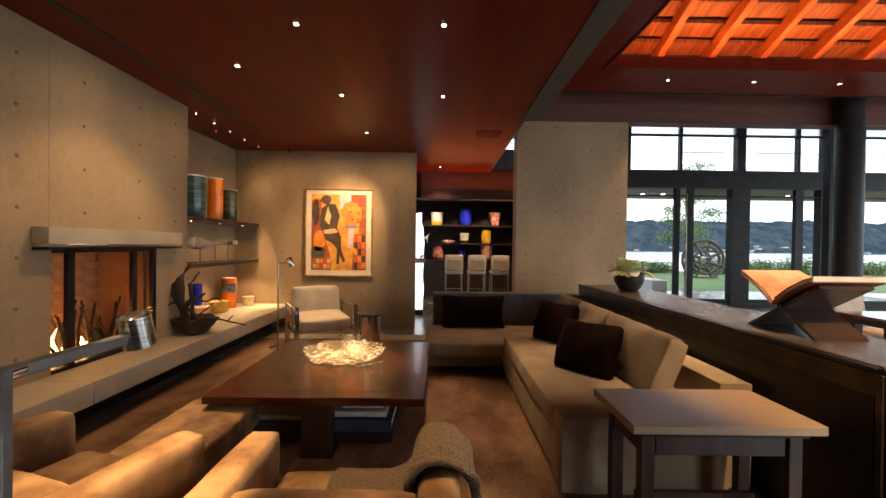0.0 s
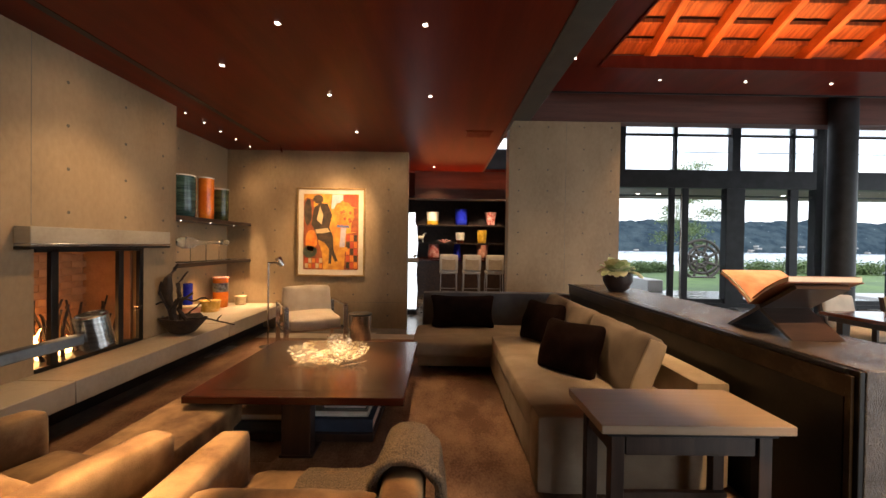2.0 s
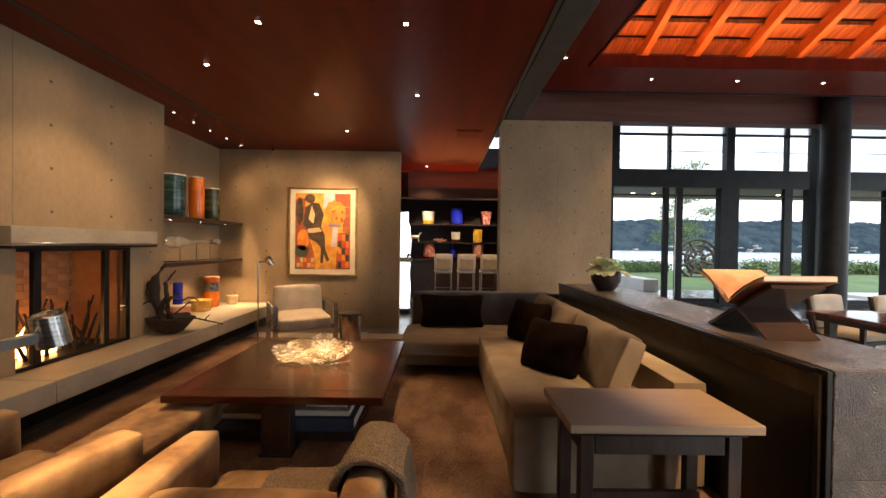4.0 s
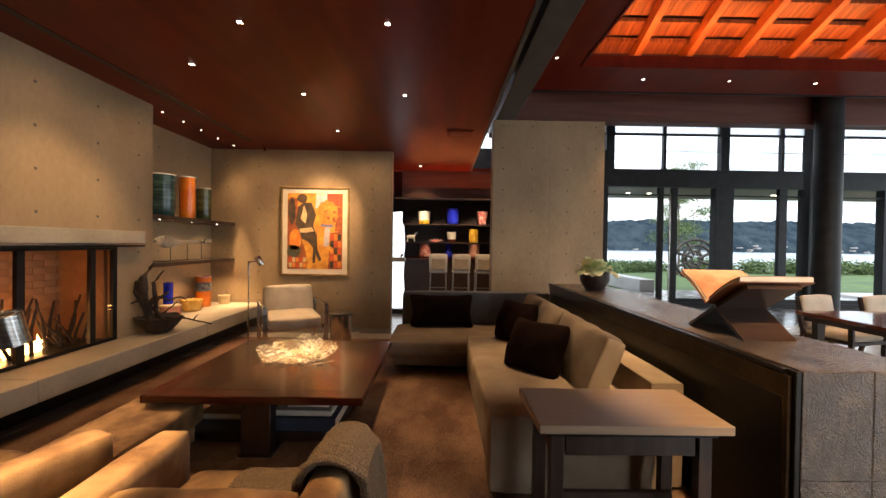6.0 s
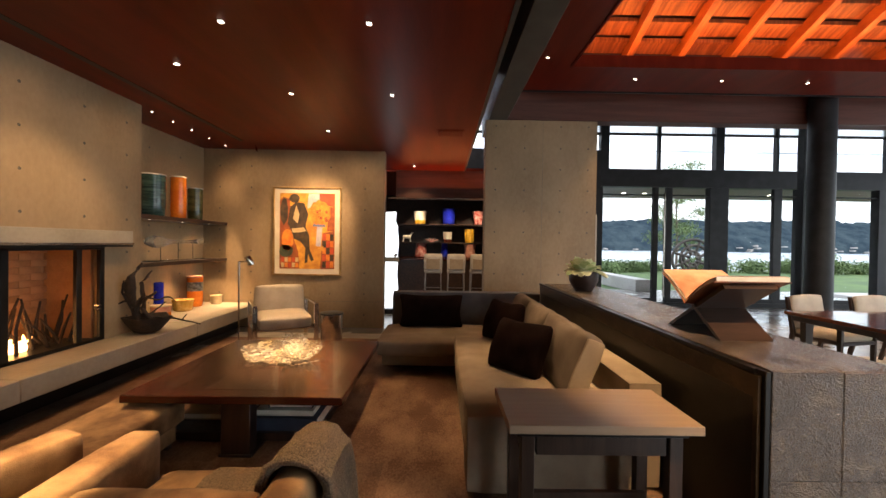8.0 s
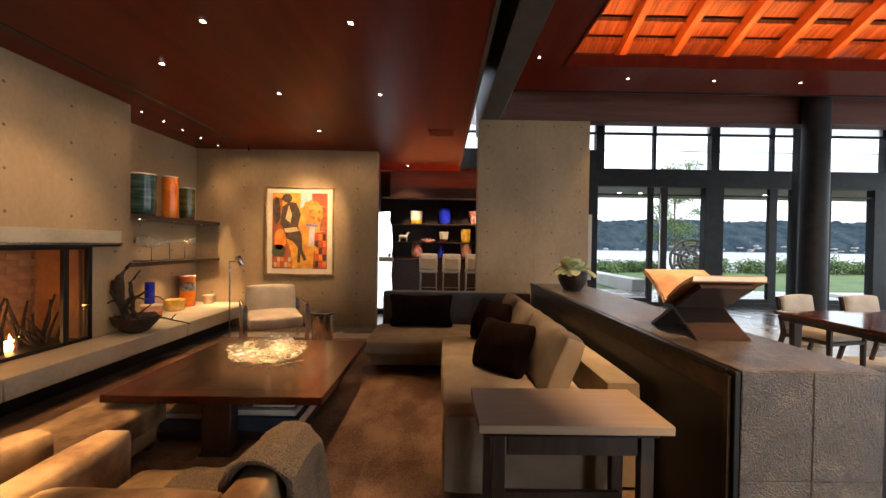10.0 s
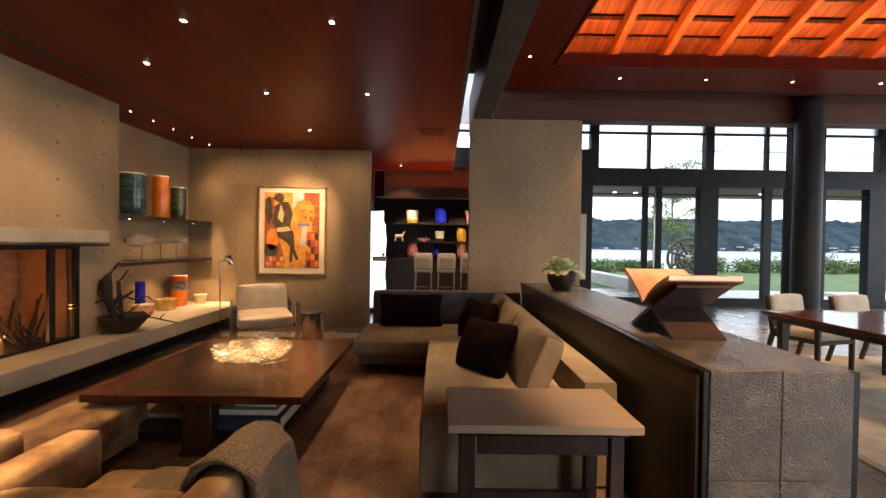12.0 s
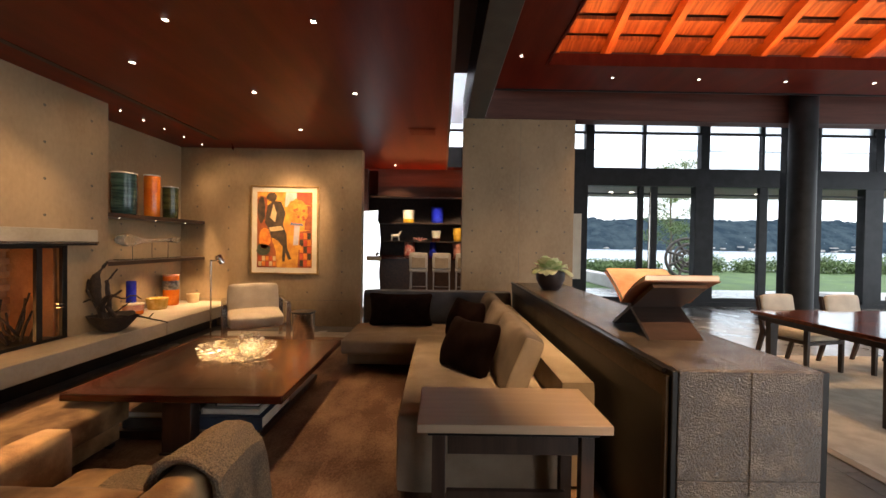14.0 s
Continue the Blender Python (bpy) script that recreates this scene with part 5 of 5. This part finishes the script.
vessel("vase", (1.71, 12.68, 2.07), 0.12, 0.42, RASP, "red and silver twisted glass vase", flare=0.5, ripple=0.12, waves=7)
vessel("vase", (0.74, 12.68, 1.50), 0.13, 0.33, MILK, "white footed glass cup", flare=0.15, band=(0.0, 0.3, WALNUT))
vessel("vase", (1.44, 12.68, 1.50), 0.14, 0.42, GOLD, "leaning golden glass vase", flare=0.12, ripple=0.06, waves=8)
vessel("jar", (-0.10, 12.66, 1.03), 0.19, 0.42, RASP, "raspberry pink striped glass jar", "jar", flare=-0.15)
vessel("pitcher", (0.65, 12.66, 1.03), 0.12, 0.44, BLUEGL, "cobalt blue glass pitcher", "pitcher", flare=-0.3)
vessel("vase", (1.46, 12.66, 1.03), 0.16, 0.42, PINK, "rose beige ribbed glass vase", flare=0.25, ripple=0.05, waves=9)
fan = thing("glass_fan", (0.23, 12.68, 1.50), "small dark glass fan with pale tips", "sculpture")
for i in range(9):
    a = radians(20 + i * 17)
    part("blade", tube(bmesh.new(), [(0.23, 12.68, 1.503), (0.23 + 0.12 * math.cos(a), 12.68, 1.51 + 0.07 * math.sin(a)), (0.23 + 0.27 * math.cos(a), 12.66, 1.51 + 0.13 * math.sin(a))], [0.012, 0.018, 0.006], 6), RASP if i % 2 else CLEAR, fan)
horse = thing("animal_figurine", (-0.56, 12.68, 1.50), "small white glass animal figurine", "figurine")
bm = bmesh.new()
soft(bm, (0.26, 0.08, 0.10), (-0.56, 12.68, 1.66), r=0.04, puff=0.01, cuts=4)
tube(bm, [(-0.45, 12.68, 1.69), (-0.40, 12.68, 1.78), (-0.34, 12.68, 1.80)], [0.035, 0.028, 0.018])
for dx in (-0.1, 0.1):
    tube(bm, [(-0.56 + dx, 12.66, 1.63), (-0.56 + dx * 1.3, 12.66, 1.502)], [0.02, 0.012], 6)
    tube(bm, [(-0.56 + dx, 12.70, 1.63), (-0.56 + dx * 1.1, 12.70, 1.502)], [0.02, 0.012], 6)
part("body", bm, MILK, horse)


def bar_stool():
    s = thing("bar_stool", (0.34, 10.35, 0), "cream upholstered bar stool with dark metal legs", "stool", group="stools at the bar")
    part("backrest", soft(bmesh.new(), (0.46, 0.07, 0.42), (0, -0.22, 0.98), (6, 0, 0), r=0.025, puff=0.006, cuts=6, wobble=0.002), CREAM, s, local=True)
    part("back_panel", bx(-0.17, 0.17, -0.268, -0.258, 0.80, 1.08, b=0.004), SOFA, s, local=True)
    part("seat", soft(bmesh.new(), (0.46, 0.46, 0.09), (0, 0.0, 0.74), r=0.03, puff=0.01, cuts=6, wobble=0.002), CREAM, s, local=True)
    for x in (-0.2, 0.2):
        for y in (-0.2, 0.2):
            part("leg", tube(bmesh.new(), [(x, y, 0.7), (x * 1.08, y * 1.08, 0)], 0.014, 8), NICKEL_GREY, s, local=True)
    part("foot_rail", tube(bmesh.new(), [(-0.21, 0.21, 0.28), (0.21, 0.21, 0.28)], 0.01, 8), NICKEL_GREY, s, local=True)
    return s


bs = bar_stool()
for x in (0.93, 1.52):
    copy_thing(bs, pose(x, 10.35, 0))

# pale cast glass slab in the passage; its emission stands in for backlight
FROST = mat("self_lit_cast_glass", (0.80, 0.84, 0.88), (0.90, 0.92, 0.94), 0.5, scale=5, fine=40, bump=0.3, emit=(0.9, 0.95, 1.0, 0.9))
slab = thing("cast_glass_slab", (-0.75, 8.25, 0), "tall frosted glass slab with backlight put in as glow, in a steel clamp", "sculpture")
edge = [(-0.36 + 0.03 * noise.noise((z * 3.1, 2.0, 0.0)) - (0.05 if z > 1.9 else 0), z) for z in [0.1 + i * 0.1 for i in range(21)]]
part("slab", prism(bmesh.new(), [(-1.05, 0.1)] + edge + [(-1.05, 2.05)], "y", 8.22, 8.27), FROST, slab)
part("clamp", bx(-0.62, -0.32, 8.17, 8.32, 1.06, 1.16, b=0.006), CHROME, slab)
part("clamp", tube(bmesh.new(), [(-0.42, 8.16, 1.18), (-0.38, 8.14, 1.22)], 0.03, 10), CHROME, slab)
part("foot", bx(-1.05, -0.36, 8.1, 8.4, 0, 0.1, b=0.005), BLACK, slab)
solid("wall_passage", bx(-3.6, -1.2, 6.95, 8.46, 0, 3.0), CONCRETE, "plain concrete wall in the passage", "wall", smooth=False)
solid("wall_passage_end", bx(-1.75, -0.66, 8.46, 8.6, 0, 3.0), MAHOGANY_DARK, "red wooden wall at the passage end", "wall", smooth=False)
solid("skylight_strip", bx(1.02, 1.64, 6.7, 9.64, 4.33, 4.345), FROSTED, "narrow frosted skylight beside the long beam", "skylight", smooth=False)
solid("roof_over", bx(0.9, 1.64, -2.0, 6.7, 4.3, 4.45), STEEL_DARK, "dark cover over the gap beside the long beam", "ceiling", smooth=False)
solid("wall_gap", bx(0.985, 1.02, -2.0, 8.44, 3.24, 4.3), MAHOGANY_DARK, "dark upstand above the lower ceiling", "wall", smooth=False)

# ---- outside things ----
def clump(name, at, size, m, count, label, category, seed, kind="stuff", parent=None):
    g = random.Random(seed)
    verts, faces = [], []
    for i in range(count):
        d = Vector((g.gauss(0, 0.42), g.gauss(0, 0.42), g.gauss(0, 0.36)))
        if d.length > 1.05:
            d *= 1.0 / d.length
        c = Vector(at) + Vector((d.x * size[0], d.y * size[1], d.z * size[2]))
        n = Vector((g.uniform(-1, 1), g.uniform(-1, 1), g.uniform(-1, 1))).normalized()
        s = n.orthogonal().normalized() * g.uniform(0.5, 1.0) * size[3]
        t = n.cross(s).normalized() * s.length * 0.6
        k = len(verts)
        verts += [c - s, c + t, c + s, c - t]
        faces.append((k, k + 1, k + 2, k + 3))
    me = bpy.data.meshes.new(name)
    me.from_pydata([tuple(v) for v in verts], [], faces)
    me.materials.append(m)
    if parent:
        ob = new(name, me)
        me.transform(BASE[parent].inverted())
        ob.parent = parent
        return ob
    ob = new(name, me)
    return tagged(ob, label, category, "", kind)


tree = thing("tree", (13.3, 21.5, -0.06), "slender young tree with airy light green leaves on the lawn", "tree")
rng = random.Random(31)
trunk = [(13.3 + 0.06 * math.sin(z), 21.5, -0.06 + z) for z in (0, 0.8, 1.6, 2.6, 3.6, 4.8, 6.0)]
part("trunk", tube(bmesh.new(), trunk, [0.08, 0.07, 0.06, 0.05, 0.04, 0.03, 0.015], 8), BARK, tree)
for i in range(14):
    z = 1.3 + i * 0.32
    a = i * 2.4
    r = rng.uniform(0.9, 1.7) * (1.0 if z < 4 else 0.7)
    tip = (13.3 + r * math.cos(a), 21.5 + r * math.sin(a), z + rng.uniform(0.3, 0.8))
    part("branch", tube(bmesh.new(), [(13.3, 21.5, z - 0.06), (13.3 + r * 0.5 * math.cos(a), 21.5 + r * 0.5 * math.sin(a), z + 0.3), tip], [0.025, 0.015, 0.005], 5), BARK, tree)
    clump("leaves", (13.3 + r * 0.72 * math.cos(a), 21.5 + r * 0.72 * math.sin(a), z + 0.4), (0.9, 0.9, 0.5, 0.060), LEAF, 620, "", "", i, parent=tree)
for i, (x, y, w, h) in enumerate(((9.0, 21.0, 1.0, 0.5), (10.4, 23.5, 1.3, 0.5), (11.9, 24, 1.1, 0.5), (13.3, 24.5, 1.2, 0.5), (15.6, 23.4, 1.0, 0.7), (17.2, 24, 0.9, 0.7), (19.5, 24, 1.2, 0.6), (22, 24.3, 1.4, 0.7),
                                 (24.2, 24.2, 1.2, 0.8), (26.4, 24.4, 1.5, 0.6), (28.5, 24.2, 1.3, 0.8), (31, 24.5, 1.5, 0.7))):
    clump("shrub", (x, y, -0.1 + h * 0.6), (w, 0.9, h, 0.085), LEAF_DARK, 2200, "rounded green shrub at the lawn's edge by the lake", "shrub", 70 + i, kind="thing")
solid("seat_wall", bx(6.9, 7.4, 12.9, 21.0, -0.06, 0.38, b=0.02), PAVING, "low pale concrete garden wall", "wall", kind="thing")
RUSTM = mat("weathered_bronze", (0.02, 0.018, 0.016), (0.06, 0.05, 0.045), 0.6, metal=0.3, scale=5, fine=50, bump=0.2)
sc = thing("garden_sculpture", (13.4, 20.2, -0.06), "dark pierced round garden sculpture on the lawn", "sculpture")
for r, x0 in ((1.05, 0.0), (0.74, 0.1), (0.42, -0.05)):
    part("hoop", tube(bmesh.new(), [(13.4 + x0 + r * math.cos(a * math.pi / 14), 20.2, 0.86 + r * 0.95 * math.sin(a * math.pi / 14)) for a in range(29)], 0.075, 8), RUSTM, sc)
for i in range(8):
    a = i * math.pi / 4 + 0.2
    part("spoke", tube(bmesh.new(), [(13.4 + 0.2 * math.cos(a), 20.2, 0.86 + 0.2 * math.sin(a)), (13.4 + 1.06 * math.cos(a + 0.25), 20.2, 0.86 + 0.98 * math.sin(a + 0.25))], [0.09, 0.06], 8), RUSTM, sc)
part("foot", bx(12.8, 14.0, 19.9, 20.5, -0.06, 0.0), RUSTM, sc)

HOUSE = mat("pale_siding", (0.20, 0.20, 0.20), (0.34, 0.33, 0.32), 0.8, scale=1)
g = random.Random(17)
bm = bmesh.new()
for i in range(40):
    x, up = g.uniform(60, 700), g.uniform(0, 3) ** 1.6
    w = g.uniform(1.5, 4)
    box(bm, x, x + w, 396, 401, -2.4 + up, -2.4 + up + g.uniform(0.8, 1.8))
solid("far_houses", bm, HOUSE, "pale houses scattered along the far shore", "houses", kind="stuff", smooth=False)

for x in (5.67, 6.26, 8.4, 9.8):
    pd = thing("porch_downlight", (x, 11.2, 2.95), "small glowing downlight in the dark porch ceiling", "light", group="porch downlights")
    part("lens", lathe(bmesh.new(), [(0.05, 0), (0.05, 0.008)], (x, 11.2, 2.951), 12), LAMP_GLOW, pd)

# ---- downlight fixtures ----
def downlight(x, y, z, size, name="downlight"):
    d = thing(name, (x, y, z), "small recessed square downlight glowing in the wooden ceiling", "light", group="ceiling downlights")
    part("trim", bx(x - size, x + size, y - size, y + size, z - 0.006, z - 0.0005, b=0.002), STEEL_DARK, d)
    part("lens", bx(x - size * 0.75, x + size * 0.75, y - size * 0.75, y + size * 0.75, z - 0.010, z - 0.006), LAMP_GLOW, d, "glowing lens", smooth=False)


for x, y in DOWN:
    downlight(x, y, CEIL, 0.021)
for y in (4.86, 5.24, 5.63, 6.05, 6.5):
    downlight(-3.0, y, CEIL, 0.009)
for x, y in ((2.03, 5.73), (3.63, 6.42), (5.03, 6.43), (6.46, 6.46), (7.9, 6.46)):
    downlight(x, y, CH, 0.021)
sp = thing("ceiling_spotlight", (-2.48, 6.45, 2.9), "tiny adjustable picture spotlight under the ceiling", "light")
part("stem", tube(bmesh.new(), [(-2.49, 6.45, 3.0), (-2.47, 6.45, 2.94)], 0.008, 8), CHROME, sp)
part("head", tube(bmesh.new(), [(-2.48, 6.46, 2.955), (-2.45, 6.42, 2.89)], 0.014, 10), CHROME, sp)

# ---- faint seams left by the formwork ----
SEAM = mat("form_seam", (0.19, 0.16, 0.115), (0.27, 0.23, 0.17), 0.7, scale=3, fine=40)
part("form_seam", bx(-3.49, -0.45, 6.7488, 6.75, 0.436, 0.442), SEAM, wall_back, smooth=False)
part("form_seam", bx(-2.96, -2.9588, 3.005, 3.012, 1.54, 2.99), SEAM, wall_fire, smooth=False)
part("form_seam", bx(-2.96, -2.9588, 1.80, 1.807, 0.42, 2.99), SEAM, wall_fire, smooth=False)
part("form_seam", bx(2.235, 2.241, 6.7488, 6.75, 0, 3.55), SEAM, pillar, smooth=False)

# ---- repeated pieces of the setting ----
hole = mesh_of("tie_hole", lathe(bmesh.new(), [(0.0145, 0), (0.0135, 0.0015), (0.009, 0.0008)], (0, 0, 0), 12), HOLE, False)
ZS = [3.09 - 0.357 * i for i in range(9)]
for z in ZS[1:]:
    for y in (1.08, 1.66, 2.20, 2.78, 3.306, 3.903, 4.43):
        if z < 1.58 and 2.85 < y < 4.4:
            continue
        if z < 0.42:
            continue
        linked("tie_hole", hole, wall_fire, Matrix.Translation((-2.96, y + 0.012 * noise.noise((y, z, 1)), z)) @ pose(0, 0, 0, 0, 90, 0))
for z in ZS[1:]:
    for x in (-0.766, -1.35, -2.69, -3.22):
        linked("tie_hole", hole, wall_back, Matrix.Translation((x, 6.75, z - 0.02)) @ pose(0, 0, 0, 90, 0, 0))
    for y in (4.95, 5.5, 6.15):
        if z > 0.5:
            linked("tie_hole", hole, wall_niche, Matrix.Translation((-3.5, y, z - 0.02)) @ pose(0, 0, 0, 0, 90, 0))
for z in [3.46] + ZS:
    for x in (1.44, 1.93, 2.54, 3.01):
        linked("tie_hole", hole, pillar, Matrix.Translation((x, 6.75, z)) @ pose(0, 0, 0, 90, 0, 0))

top_tile = mesh_of("stone_tile", box(bmesh.new(), -0.1515, 0.1515, -0.302, 0.302, 0, 0.026, b=0.003, seg=1), STONE, False)
for i in range(2):
    for j in range(6):
        linked("stone_tile", top_tile, ledge, Matrix.Translation((1.925 + 0.1535 + i * 0.307, 1.965 + j * 0.61, 0.905)))
end_tile = mesh_of("stone_tile", box(bmesh.new(), -0.1505, 0.1505, -0.022, 0, -0.231, 0.231, b=0.003, seg=1), STONE, False)
for i in range(2):
    for z in (0.697, 0.232):
        linked("stone_tile", end_tile, ledge, Matrix.Translation((1.928 + 0.152 + i * 0.304, 1.672, z)))

rug = thing("area_rug", (-0.3, 3.2, -0.006), "brown and tan patchwork silk rug under the seating", "rug")
patch_mesh = mesh_of("rug_patch", box(bmesh.new(), -0.28, 0.28, -0.37, 0.37, 0, 0.017, b=0.001, seg=1), RUG, False)
for i in range(8):
    for j in range(8):
        linked("rug_patch", patch_mesh, rug, Matrix.Translation((-2.62 + 0.28 + i * 0.56, 0.45 + 0.37 + j * 0.74 - 0.1, -0.006)))
part("border", bx(-2.62, 1.86, 5.93, 6.24, 0.0112, 0.0152, b=0.001), RUG_PALE, rug, "pale strip across the far end of the rug")
tile = mesh_of("floor_tile", box(bmesh.new(), -0.448, 0.448, -0.448, 0.448, 0, 0.0056, b=0.002, seg=1), FLOOR_TILE, False)
for i in range(20):
    for j in range(17):
        x, y = -4.1 + i * 0.9, -1.5 + j * 0.9
        if x < 13 and y < 13:
            linked("floor_tile", tile, floor, Matrix.Translation((x, y, -0.006)))
